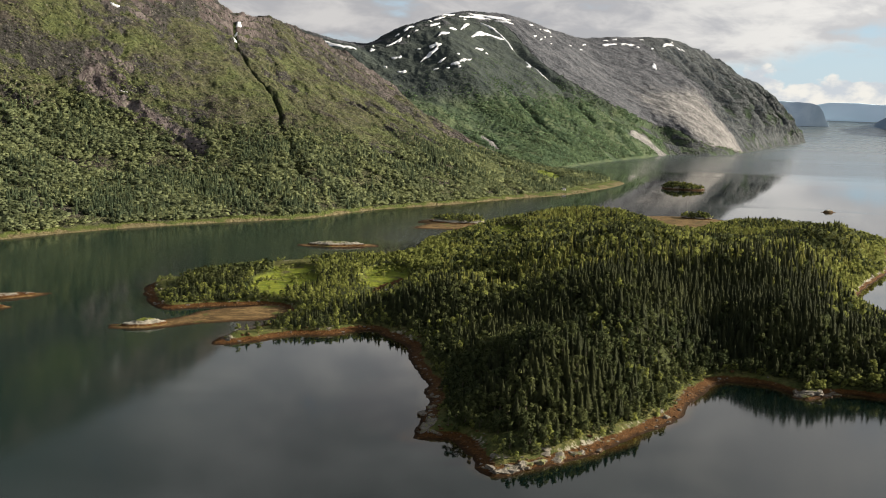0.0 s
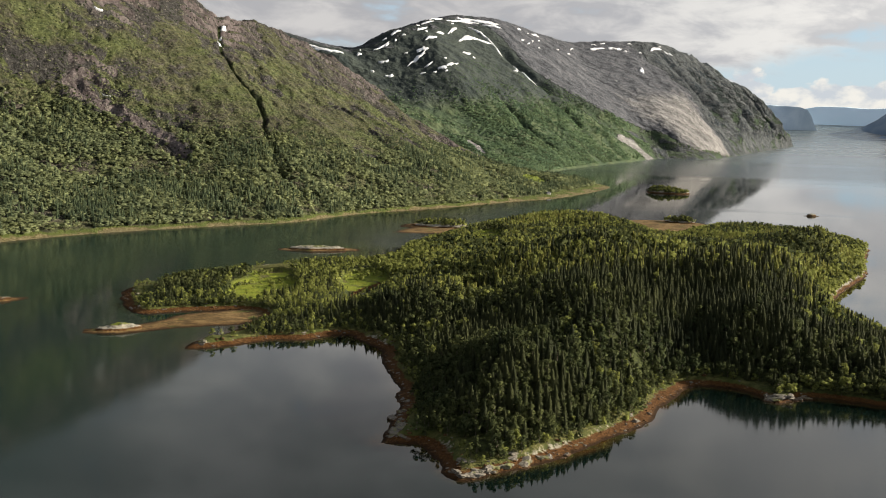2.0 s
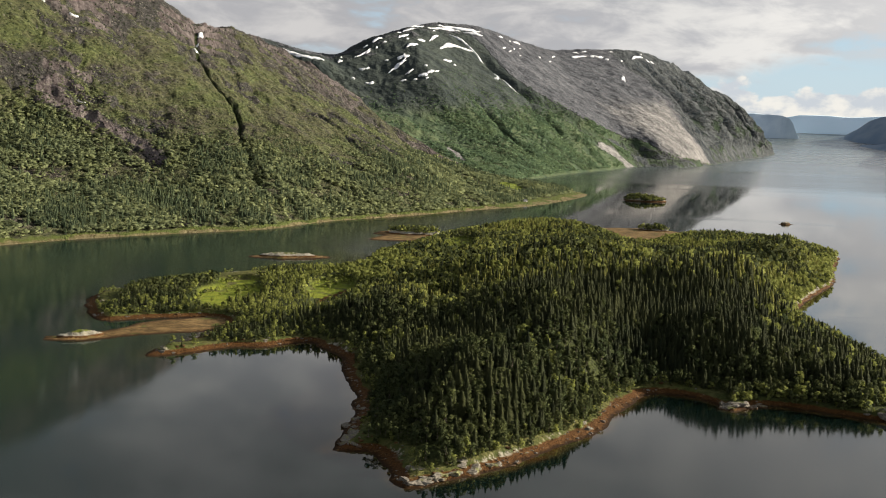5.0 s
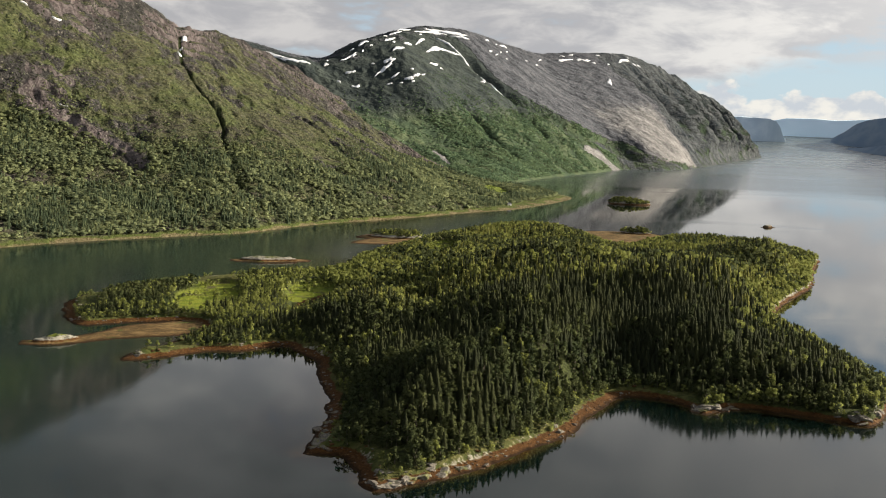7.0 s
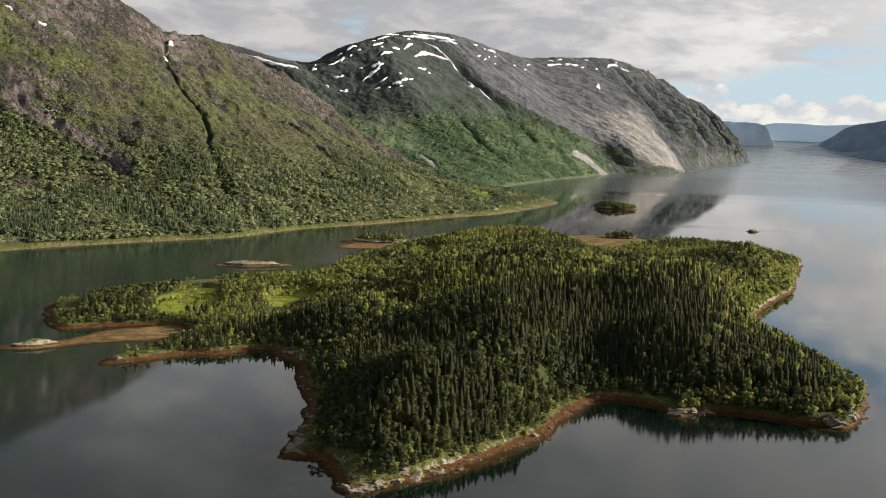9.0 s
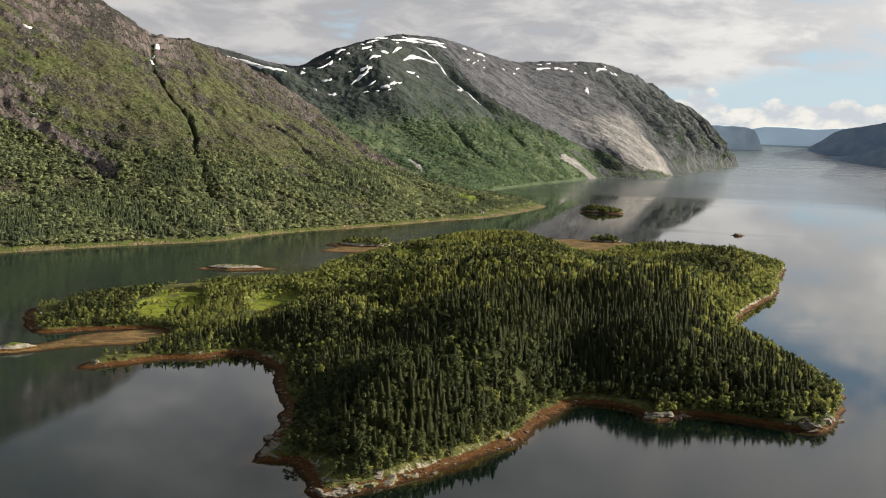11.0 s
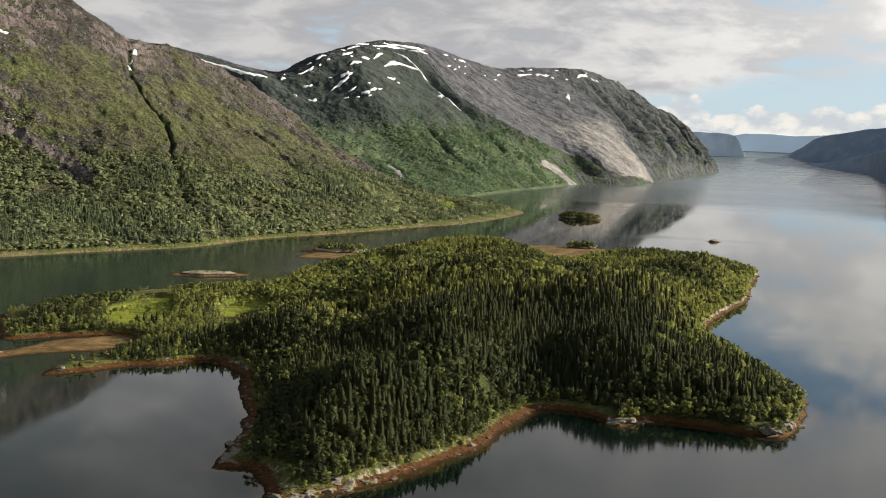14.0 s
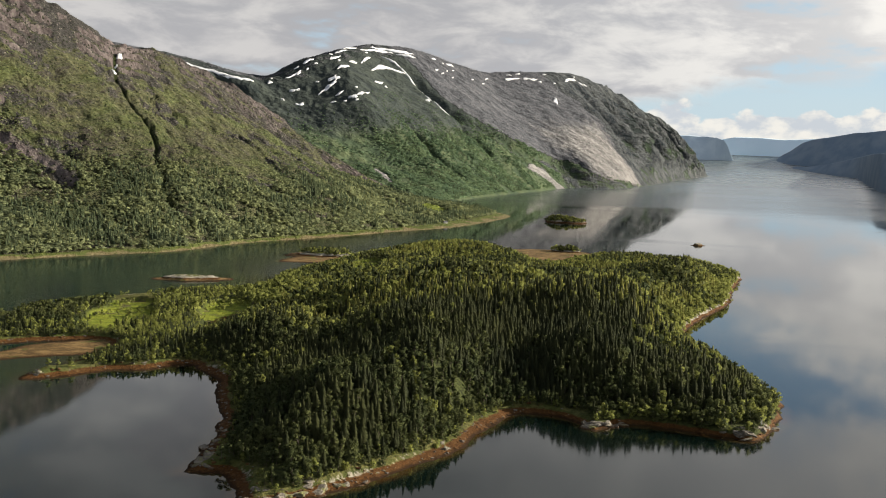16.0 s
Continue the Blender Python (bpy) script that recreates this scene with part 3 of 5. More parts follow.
def ground_sheet(name, height, x0, x1, y0, y1, step, label, category, stone=0.0):
    xs, ys = np.arange(x0, x1, step), np.arange(y0, y1, step)
    x, y = np.meshgrid(xs, ys)
    z, d, m = height(x, y)
    stretch = fractal(x, y, 24, 3, 12) - 0.35 * smooth01(x - 0.12 * (y - 320), 76, 96)
    bare = smooth01(d, 5.9, 4.4) * smooth01(stretch, -0.10, 0.40) * (d > 0) * 0.52
    fringe = smooth01(d, 10.5, 6.5) * (1 - 0.85 * smooth01(x - 0.12 * (y - 320), 72, 90))
    mud, m = smooth01(m, 0, -0.5), np.maximum(m, 0)
    bare = np.maximum(bare, stone * (1 - m))
    bare = np.maximum(bare, 0.5 * np.exp(-((x + 101) / 11) ** 2 - ((y - 538) / 10) ** 2))
    bare = np.maximum(bare, 0.62 * smooth01(d, 4.6, 3.0) * smooth01(x, 135, 150) * smooth01(y, 440, 480) * (d > 0))
    fringe = np.maximum(fringe, np.exp(-((x + 95) / 17) ** 4 - ((y - 535) / 16) ** 4))
    cell = np.maximum.reduce([z[:-1, :-1], z[1:, :-1], z[:-1, 1:], z[1:, 1:]]) > -1.0
    faces = grid_faces(*x.shape, cell)
    used, flat = np.unique(faces, return_inverse=True)
    v = np.stack([x, y, z], -1).reshape(-1, 3)[used]
    ob = new(name, build_mesh(name, v, flat.reshape(-1, 4), [ISLAND], meadow=m.ravel()[used], bare=bare.ravel()[used], fringe=fringe.ravel()[used], mud=mud.ravel()[used]))
    return tagged(ob, label, category, kind="structure")


ground_sheet("island_ground", island_height, -155, 240, 232, 895, 1.15, "wooded rocky island with rust-brown tidal shore and green meadow", "island")

# small islets: centre x, y, half length, half width, turn in degrees, height, share of grass
ISLETS = {"bare_islet": (-89, 621, 15, 6.5, 12, 2.0, 0.3), "mud_islet": (-34, 762, 19, 13, 10, 2.4, 0.7), "wooded_islet": (162, 1166, 23, 13, -20, 4.5, 0.9),
          "grassy_islet": (132, 852, 11, 7, -10, 2.6, 0.6), "skerry": (248, 955, 4.5, 2.5, 10, 1.8, 0.0), "flat_skerry": (-184, 427, 12, 4, 50, 1.0, 0.0), "low_skerry": (-181, 405, 6, 2.2, 20, 0.7, 0.0),
          "skerry_head": (-119, 386, 9, 4.0, 35, 2.2, 0.55)}


def islet_height(name):
    cx, cy, a, b, turn, top, grass = ISLETS[name]
    c, s = math.cos(radians(turn)), math.sin(radians(turn))

    def height(x, y):
        u, v = ((x - cx) * c + (y - cy) * s) / a, (-(x - cx) * s + (y - cy) * c) / b
        r = np.hypot(u, v) + 0.40 * fractal(x, y, 0.55 * b + 3, 4, 21)
        d = (1 - r) * b * 1.3
        z = np.where(r < 1, np.minimum(top, 1.2) * smooth01(1 - r, 0.0, 0.16) + max(top - 1.2, 0) * smooth01(1 - r, 0.08, 0.75) + 0.45 * fractal(x, y, 2.6, 3, 23, 0.6, True) * smooth01(1 - r, 0.05, 0.2), (1 - r) * b * 0.2) + 0.3 * fractal(x, y, 4, 3, 22) * smooth01(1 - r, 0, 0.4)
        rim = 0.42 - 0.9 * (r - 1)
        z = np.where((r > 0.95) & (top < 3), np.maximum(z, rim), z)
        return z, d, np.where(r > 0.97, -1.0, grass * smooth01(1 - r, 0.3, 0.6))
    return height


for islet, words in (("bare_islet", "low bare pale rock islet with brown tidal rim"), ("mud_islet", "low islet with bushes and brown mud flats"), ("wooded_islet", "small low islet covered with dark trees"),
                     ("grassy_islet", "small grassy islet with bushes on brown shoals"), ("skerry", "tiny dark rock skerry in calm water"), ("flat_skerry", "flat ochre rock skerry in dark water"),
                     ("low_skerry", "very low ochre rock skerry awash"), ("skerry_head", "pale lichened rock head at the end of a mud spit")):
    cx, cy, a = ISLETS[islet][:3]
    ground_sheet(islet, islet_height(islet), cx - a * 1.9, cx + a * 1.9, cy - a * 1.9, cy + a * 1.9, max(0.5, a / 22), words, "islet", 0.75)

# ---- the plan: mountains, each a sheet from the shore over its slope to the ridge and down behind ----
NEAR_ROWS = [
    [(-900, 60, 0), (-480, 330, 0), (-320, 480, 0), (-240, 622, 0), (-206, 672, 0), (-160, 722, 0), (-128, 756, 0), (-95, 829, 0), (-44, 899, 0), (10, 984, 0), (54, 1049, 0), (110, 1206, 0), (100, 1285, 0)],
    [(-1000, 330, 90), (-620, 560, 80), (-420, 690, 62), (-330, 790, 52), (-285, 830, 50), (-238, 865, 47), (-180, 900, 50), (-140, 935, 45), (-85, 985, 34), (-35, 1060, 22), (5, 1130, 10), (76, 1222, 4.5), (75, 1288, 3.5)],
    [(-1060, 560, 230), (-720, 720, 200), (-500, 790, 172), (-390, 850, 150), (-335, 895, 140), (-285, 955, 130), (-240, 1025, 120), (-205, 1085, 108), (-150, 1140, 84), (-90, 1200, 52), (-42, 1245, 28), (34, 1275, 8), (52, 1308, 5)],
    [(-1200, 800, 360), (-820, 900, 330), (-590, 920, 288), (-445, 965, 236), (-354, 1040, 199), (-300, 1080, 171), (-258, 1118, 145), (-222, 1180, 140), (-176, 1236, 117), (-112, 1283, 73), (-60, 1312, 40), (0, 1342, 10), (44, 1355, 1)],
    [(-1200, 1400, 200), (-900, 1450, 200), (-700, 1500, 190), (-560, 1500, 170), (-460, 1500, 140), (-380, 1500, 110), (-310, 1500, 90), (-250, 1500, 70), (-180, 1480, 45), (-100, 1450, 20), (-40, 1430, 8), (10, 1410, 2), (38, 1385, -1)],
]
FAR_ROWS = [
    [(-420, 1500, 60), (-250, 1480, 40), (-120, 1420, 22), (-30, 1390, 8), (40, 1376, 0), (58, 1450, 0), (82, 1538, 0), (136, 1697, 0), (187, 1823, 0), (256, 1999, 0), (331, 2041, 0), (423, 2237, 0), (574, 2667, 0), (650, 2880, 0), (697, 3010, 0), (735, 3110, 0)],
    [(-437, 1600, 98), (-305, 1580, 89), (-179, 1560, 70), (-105, 1560, 51), (-60, 1600, 48), (-10, 1650, 55), (30, 1720, 60), (85, 1820, 60), (150, 1950, 65), (225, 2120, 70), (310, 2200, 75), (405, 2380, 75), (550, 2740, 70), (632, 2925, 50), (683, 3035, 32), (728, 3130, 12)],
    [(-488, 1750, 141), (-341, 1720, 131), (-229, 1690, 115), (-173, 1700, 109), (-123, 1720, 116), (-78, 1760, 134), (-30, 1900, 140), (40, 1925, 120), (105, 2080, 130), (180, 2260, 140), (280, 2380, 150), (370, 2530, 155), (510, 2800, 130), (606, 2970, 100), (662, 3060, 62), (715, 3150, 20)],
    [(-511, 1950, 208), (-366, 1900, 181), (-269, 1850, 161), (-234, 1900, 162), (-186, 2000, 195), (-140, 2110, 220), (-90, 2250, 239), (-17, 2300, 236), (61, 2400, 222), (133, 2500, 213), (246, 2600, 220), (336, 2700, 224), (469, 2850, 177), (578, 3000, 137), (637, 3070, 83), (700, 3180, 22)],
    [(-620, 2700, 200), (-440, 2700, 170), (-300, 2700, 150), (-200, 2700, 150), (-120, 2700, 170), (-50, 2700, 180), (0, 2750, 190), (80, 2800, 190), (160, 2850, 180), (240, 2900, 170), (340, 3000, 170), (430, 3050, 160), (540, 3150, 110), (630, 3200, 70), (680, 3220, 30), (690, 3240, -2)],
]


def loft(rows, per_u, per_v):
    """Positions of the sheet through rows of points: along the shore, then up the slope."""
    lines = np.stack([spline(r, per_u) for r in rows])
    return spline(lines, per_v)


def roughen(p, seed, big, small, scale):
    """Relief on a slope, none along the shore and little along the ridge."""
    x, y, z = p[..., 0], p[..., 1], p[..., 2]
    amount = smooth01(z, 1, 30)
    ribs = fractal(x + 0.4 * y, z * 0.7, scale, 4, seed, ridged=True)
    lumps = fractal(x, y, scale * 0.8, 5, seed + 1, 0.55)
    crags = fractal(x, y, scale * 0.16, 4, seed + 2, 0.6, ridged=True)
    out = p.copy()
    out[..., 2] = z + amount * (big * 0.5 * ribs + big * lumps + small * crags)
    return out


GULLIES = [[(-249, 1053), (-246, 1040), (-240, 1019), (-222, 993), (-195, 959), (-177, 908), (-154, 847), (-130, 806)], [(-115, 1145), (-106, 1124), (-90, 1070), (-75, 1012), (-66, 980)], [(-232, 838), (-225, 827), (-210, 786), (-202, 755)], [(-60, 1180), (-45, 1120), (-30, 1060)]]
CLIFF = [(-306, 862), (-293, 857), (-277, 860), (-253, 860), (-236, 852), (-220, 840)]


def near_line(x, y, line):
    """Metres from a line in the plan."""
    best = np.full(x.shape, 1e9)
    for (ax, ay), (bx, by) in zip(line[:-1], line[1:]):
        ex, ey = bx - ax, by - ay
        t = np.clip(((x - ax) * ex + (y - ay) * ey) / (ex * ex + ey * ey), 0, 1)
        best = np.minimum(best, np.hypot(x - ax - t * ex, y - ay - t * ey))
    return best


def cut_gullies(p):
    x, y = p[..., 0], p[..., 1]
    wob = 6.5 * fractal(x, y, 26, 5, 71, 0.6)
    gully = 0 * x
    for k, line in enumerate(GULLIES):
        w = 1.9 if k == 0 else 1.3
        gully = np.maximum(gully, np.exp(-((near_line(x + wob, y + wob, line)) / w) ** 2) * (1.0 if k == 0 else 0.5))
    crag = np.exp(-((near_line(x, y, CLIFF) + wob) / 13) ** 2)
    p[..., 2] -= 4.0 * gully
    up = y - np.interp(x, *np.array(CLIFF).T) + 0.5 * wob
    scarp = 4.0 * smooth01(up, -6, 6) * np.exp(-np.maximum(up, 0) / 45) * smooth01(x, -322, -304) * smooth01(x, -206, -224)
    p[..., 2] += scarp + 2.5 * crag * fractal(x * 1.5, y, 14, 4, 73, 0.6, True)
    crag = np.maximum(0.4 * crag, np.exp(-(up / 8.0) ** 2) * smooth01(x, -322, -304) * smooth01(x, -206, -224))
    return gully, crag


PU, PV = 56, 56
NEAR = roughen(loft(NEAR_ROWS, PU, PV), 31, 6.0, 1.5, 60)
ncol = np.broadcast_to(np.arange(NEAR.shape[1]) / PU, NEAR.shape[:2])
nrow = np.broadcast_to((np.arange(NEAR.shape[0]) / PV)[:, None], NEAR.shape[:2])
STRATA = ncol + 1.1 * nrow            # ledges that slant down the slope
NEAR[..., 2] += smooth01(nrow, 0.4, 1.2) * smooth01(nrow, 3.0, 2.8) * (2.2 * fractal(STRATA * 60, nrow * 50, 20, 4, 35, 0.6, True) + 1.0 * fractal(STRATA * 60, nrow * 60, 6, 3, 36, 0.6))
rise = 7.0 * nrow + 1.6 * ncol + 1.1 * fractal(NEAR[..., 0], NEAR[..., 1], 45, 4, 37) + 0.5 * fractal(NEAR[..., 0], NEAR[..., 1], 12, 3, 39)
riser = smooth01(rise % 1.0, 0.62, 0.92)
ledge_at = smooth01(fractal(NEAR[..., 0], NEAR[..., 1], 34, 4, 38, 0.55) + 0.30 * smooth01(nrow, 1.7, 2.3) - 0.25 * smooth01(nrow, 1.0, 0.7), 0.02, 0.30) * smooth01(nrow, 0.55, 0.9) * smooth01(nrow, 3.0, 2.9)
NEAR[..., 2] += 5.0 * ledge_at * (riser - rise % 1.0)
ledge = ledge_at * smooth01(rise % 1.0, 0.55, 0.68)
near_gully, near_crag = cut_gullies(NEAR)
FAR = roughen(loft(FAR_ROWS, 30, 44), 41, 6.0, 2.5, 120)
col = np.broadcast_to(np.arange(FAR.shape[1]) / 30, FAR.shape[:2])
row = np.broadcast_to((np.arange(FAR.shape[0]) / 44)[:, None], FAR.shape[:2])
BEDDING = col + 1.15 * row            # the slabs dip down along the fjord
on_slope = smooth01(row, 0.05, 0.5) * smooth01(row, 3.0, 2.7)
right_face = smooth01(col, 6.5, 8.0)
FAR[..., 2] += on_slope * right_face * smooth01(col, 11.6, 10.8) * 3.0 * fractal(BEDDING * 60, row * 14, 22, 4, 44, 0.6, True)
FAR[..., 2] += on_slope * smooth01(col, 10.6, 11.4) * 15.0 * fractal(col * 60 + 8 * row, row * 9, 26, 4, 45, 0.6, True)
along = np.concatenate([[0], np.cumsum(np.linalg.norm(np.diff(FAR[44, :, :2], axis=0), axis=1))])
CRAG_EDGE = np.interp(row, [0, 0.8, 1.5, 2.2, 3], [11.05, 10.65, 10.5, 10.3, 10.0])
craggy = smooth01(col - CRAG_EDGE, -0.05, 0.30)
saw = (along[None] / 125 + 0.5 * row + 0.28 * fractal(col * 60, row * 40, 70, 3, 52)) % 1.0
saw = np.where(saw < 0.5, saw / 0.5, (1 - saw) / 0.5)
ribs = on_slope * (craggy * smooth01(row, 0.1, 0.6) * smooth01(col, 14.4, 13.2) * smooth01(row, 2.5, 1.7) * 36.0 * (saw - 0.5) * (1 + 0.5 * fractal(col * 60, row * 30, 30, 3, 53)) + smooth01(col, 10.4, 11.2) * smooth01(col, 14.6, 13.2) * smooth01(row, 2.8, 2.2) * 9.0 * fractal(col * 60 - 12 * row, row * 8, 30, 4, 48, 0.55, True) + smooth01(col, 10.4, 11.2) * 4.0 * fractal(col * 60, row * 22, 10, 3, 50, 0.6, True) + right_face * 3.0 * fractal(BEDDING * 60, row * 10, 9, 3, 49, 0.6))
FAR[..., 0] += 0.85 * ribs
FAR[..., 1] -= 0.50 * ribs
# steep clefts between the buttresses of the headland
cleft = 0 * col
for at, wide, deep in ((10.95, 0.050, 20), (11.25, 0.045, 24), (11.52, 0.040, 22), (11.80, 0.050, 26), (12.15, 0.045, 22), (12.5, 0.055, 20), (12.95, 0.060, 16)):
    cleft = np.maximum(cleft, deep * np.exp(-((col - at - 0.30 * (1.4 - row) + 0.10 * fractal(FAR[..., 0], FAR[..., 1], 80, 3, 54)) / wide) ** 2))
cleft = cleft * craggy * smooth01(row, 0.4, 0.95) * smooth01(row, 2.6, 2.0)
FAR[..., 0] -= 0.85 * cleft
FAR[..., 1] += 0.50 * cleft
SLAB_EDGE = np.interp(row, [0, 0.2, 0.36, 0.68, 0.8, 1.09, 1.5, 2.0, 2.5, 3], [10.95, 10.3, 9.75, 9.15, 8.65, 8.2, 7.85, 7.4, 6.8, 6.2])
edge_wob = 0.10 * fractal(FAR[..., 0], FAR[..., 1], 60, 4, 47)
edge_slope = np.interp(row, [0, 0.7, 1.1, 3], [3.2, 2.4, 1.0, 1.0])
FAR[..., 2] -= 17.0 * np.exp(-((col - SLAB_EDGE + 0.16 * edge_slope + edge_wob) / (0.15 * edge_slope)) ** 2) * smooth01(row, 0.08, 0.3) * smooth01(row, 2.6, 2.2)
FAR[..., 2] -= 9.0 * np.exp(-((col - 7.28 + 0.10 * (row - 1.3) + edge_wob) / 0.08) ** 2) * smooth01(row, 0.6, 0.9) * smooth01(row, 1.85, 1.6)
FAR[..., 2] -= 7.0 * np.exp(-((col - 5.6 - 0.5 * (1.5 - row) + edge_wob) / 0.10) ** 2) * smooth01(row, 0.3, 0.6) * smooth01(row, 1.7, 1.3)
FAR[..., 2] += on_slope * (1 - right_face) * 3.0 * fractal(FAR[..., 0], FAR[..., 1], 70, 5, 46, 0.55, True)


def slope_sheet(name, p, mat, label, **attributes):
    rows, cols = p.shape[:2]
    me = build_mesh(name, p.reshape(-1, 3), grid_faces(rows, cols), [mat], **{k: v.ravel() for k, v in attributes.items()})
    return tagged(new(name, me), label, "mountain", kind="structure")


sway = 0.16 * fractal(NEAR[..., 0], NEAR[..., 1], 60, 4, 78)
near_stony = 0.13 + 0.52 * (1 - 0.45 * smooth01(ncol, 5.9, 6.6)) * smooth01(nrow + sway, 1.85, 2.3) + 0.30 * np.exp(-((nrow + sway - 1.52) / 0.14) ** 2) * smooth01(ncol, 5.9, 5.4) - 0.22 * np.exp(-((nrow + sway - 1.80) / 0.11) ** 2) * smooth01(ncol, 6.9, 6.4)
near_stony = near_stony + 0.16 * np.exp(-((nrow + sway - 1.62) / 0.10) ** 2) * smooth01(ncol, 6.2, 6.6) + 1.0 * near_crag + 0.48 * ledge - 0.16 * (ledge_at - ledge)
near_stony = near_stony + 0.22 * smooth01(NEAR[..., 0], -250, -330) * smooth01(nrow + sway, 1.25, 1.45) * smooth01(nrow + sway, 2.0, 1.85)
near_field = np.exp(-((NEAR[..., 0] - 34) / 15) ** 2 - ((NEAR[..., 1] - 1166) / 34) ** 2)
slope_sheet("mountain_near", NEAR, MOUNTAIN, "green mountainside with heath, grey crags and a wooded foot", run=STRATA * 60, reach=ncol, tier=nrow, stony=near_stony, gully=near_gully, field=near_field)
wander = 0.28 * fractal(FAR[..., 0], FAR[..., 1], 90, 4, 77)
past_edge = (col + 0.5 * wander - SLAB_EDGE) / edge_slope
far_stony = np.maximum(0.44 * smooth01(row + 0.3 * wander, 2.2, 2.8), 0.95 * smooth01(past_edge, -0.08, 0.10))
far_slab = 1 - smooth01(col + wander - CRAG_EDGE, -0.1, 0.2)
shelf = np.exp(-((col - 8.30 - 1.05 * (0.5 - row) + 0.4 * wander) / 0.15) ** 2) * smooth01(row, 0.66, 0.45)      # the bare strip above the shore
scar = np.exp(-((col - 3.63) / 0.10) ** 2 - ((row - 0.52) / 0.13) ** 2)
bare_spot = np.clip(1.3 * np.maximum(shelf, scar), 0, 1)
cliff_band = np.exp(-((past_edge + 0.16) / 0.10) ** 2) * smooth01(row, 1.6, 1.2)
far_stony = np.maximum(np.maximum(far_stony, 0.95 * bare_spot), 0.62 * cliff_band)
far_stony = np.where((col > 11.0) & (row < 2.6), np.minimum(far_stony, 0.63), far_stony)
wedge = smooth01(past_edge, -1.1, -0.85) * smooth01(past_edge, 0.02, -0.06) * smooth01(col, 8.75, 9.05) * smooth01(row, 0.85, 0.7) * (1 - bare_spot)      # dark broken ground under the slabs
far_stony = np.where(wedge > 0.5, 0.52, far_stony)
far_stony = np.where(row > 2.85, np.maximum(far_stony, 0.55), far_stony)
far_slab = np.where(cliff_band > 0.4, np.minimum(far_slab, 1 - cliff_band), far_slab) * (1 - wedge)
far_slab = np.maximum(far_slab, bare_spot)
far_pale = np.maximum(smooth01(BEDDING + wander, 9.2, 11.3) * smooth01(row + 0.8 * wander, 2.3, 0.7) * far_slab, bare_spot)
slope_sheet("mountain_far", FAR, FAR_MOUNTAIN, "dark rounded mountain with pale bare slabs and snow patches", run=BEDDING * 60 * far_slab + (80 * col + 12 * wander) * (1 - far_slab), stony=far_stony, slab=far_slab, pale=far_pale)

# ---- water: one sheet to the horizon ----
EYE_X, EYE_Y, EYE_Z = 18.0, -2.0, 79.0
NEAR_SEA, FAR_SEA = 3400.0, 4800.0     # beyond the first the sheet rises and draws the distance together, fitted to the camera's view


def sea_range(d):
    d = np.asarray(d, float)
    k = FAR_SEA - NEAR_SEA
    return np.where(d <= NEAR_SEA, d, FAR_SEA - k * k / (np.maximum(d, NEAR_SEA) - NEAR_SEA + k))


def sea_height(r):
    k = FAR_SEA - NEAR_SEA
    r = np.minimum(r, FAR_SEA - 1e-3)
    d = np.where(r <= NEAR_SEA, r, NEAR_SEA - k + k * k / (FAR_SEA - np.maximum(r, NEAR_SEA)))
    return np.where(r <= NEAR_SEA, 0.0, EYE_Z * (1 - r / np.maximum(d, 1)))


def make_water():
    angles = np.radians(np.concatenate([np.arange(-180, -32, 4), np.arange(-32, 32, 0.36), np.arange(32, 180.1, 4)]))
    radii = np.concatenate([[0.02, 30.0], np.exp(np.arange(math.log(90), math.log(4785), 0.012)), [4790.0]])
    r, a = np.meshgrid(radii, angles, indexing="ij")
    x, y = EYE_X + r * np.sin(a), EYE_Y + r * np.cos(a)
    z = sea_height(r)
    shallow = np.zeros(x.shape)
    near = (np.abs(a) < 0.5) & (r > 200) & (r < 1300)
    px, py = x[near], y[near]
    d = np.full(px.shape, -99.0)
    for poly in (MAIN, SPIT, BACK_FLAT, MUD):
        d = np.maximum(d, signed_distance(px, py, poly))
    for key in ISLETS:
        cx, cy, ra, rb, turn = ISLETS[key][:5]
        c, s = math.cos(radians(turn)), math.sin(radians(turn))
        u, v = ((px - cx) * c + (py - cy) * s) / ra, (-(px - cx) * s + (py - cy) * c) / rb
        d = np.maximum(d, (1 - np.hypot(u, v)) * rb)
    shallow[near] = smooth01(d + 2 * fractal(px, py, 10, 3, 51), -6, 1)
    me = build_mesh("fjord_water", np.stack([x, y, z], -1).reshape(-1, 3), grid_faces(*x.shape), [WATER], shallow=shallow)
    # upright normals, so the rising far sheet mirrors like level water
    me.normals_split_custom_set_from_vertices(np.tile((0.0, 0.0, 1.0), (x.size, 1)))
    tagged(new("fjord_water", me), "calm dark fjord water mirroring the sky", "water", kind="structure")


make_water()


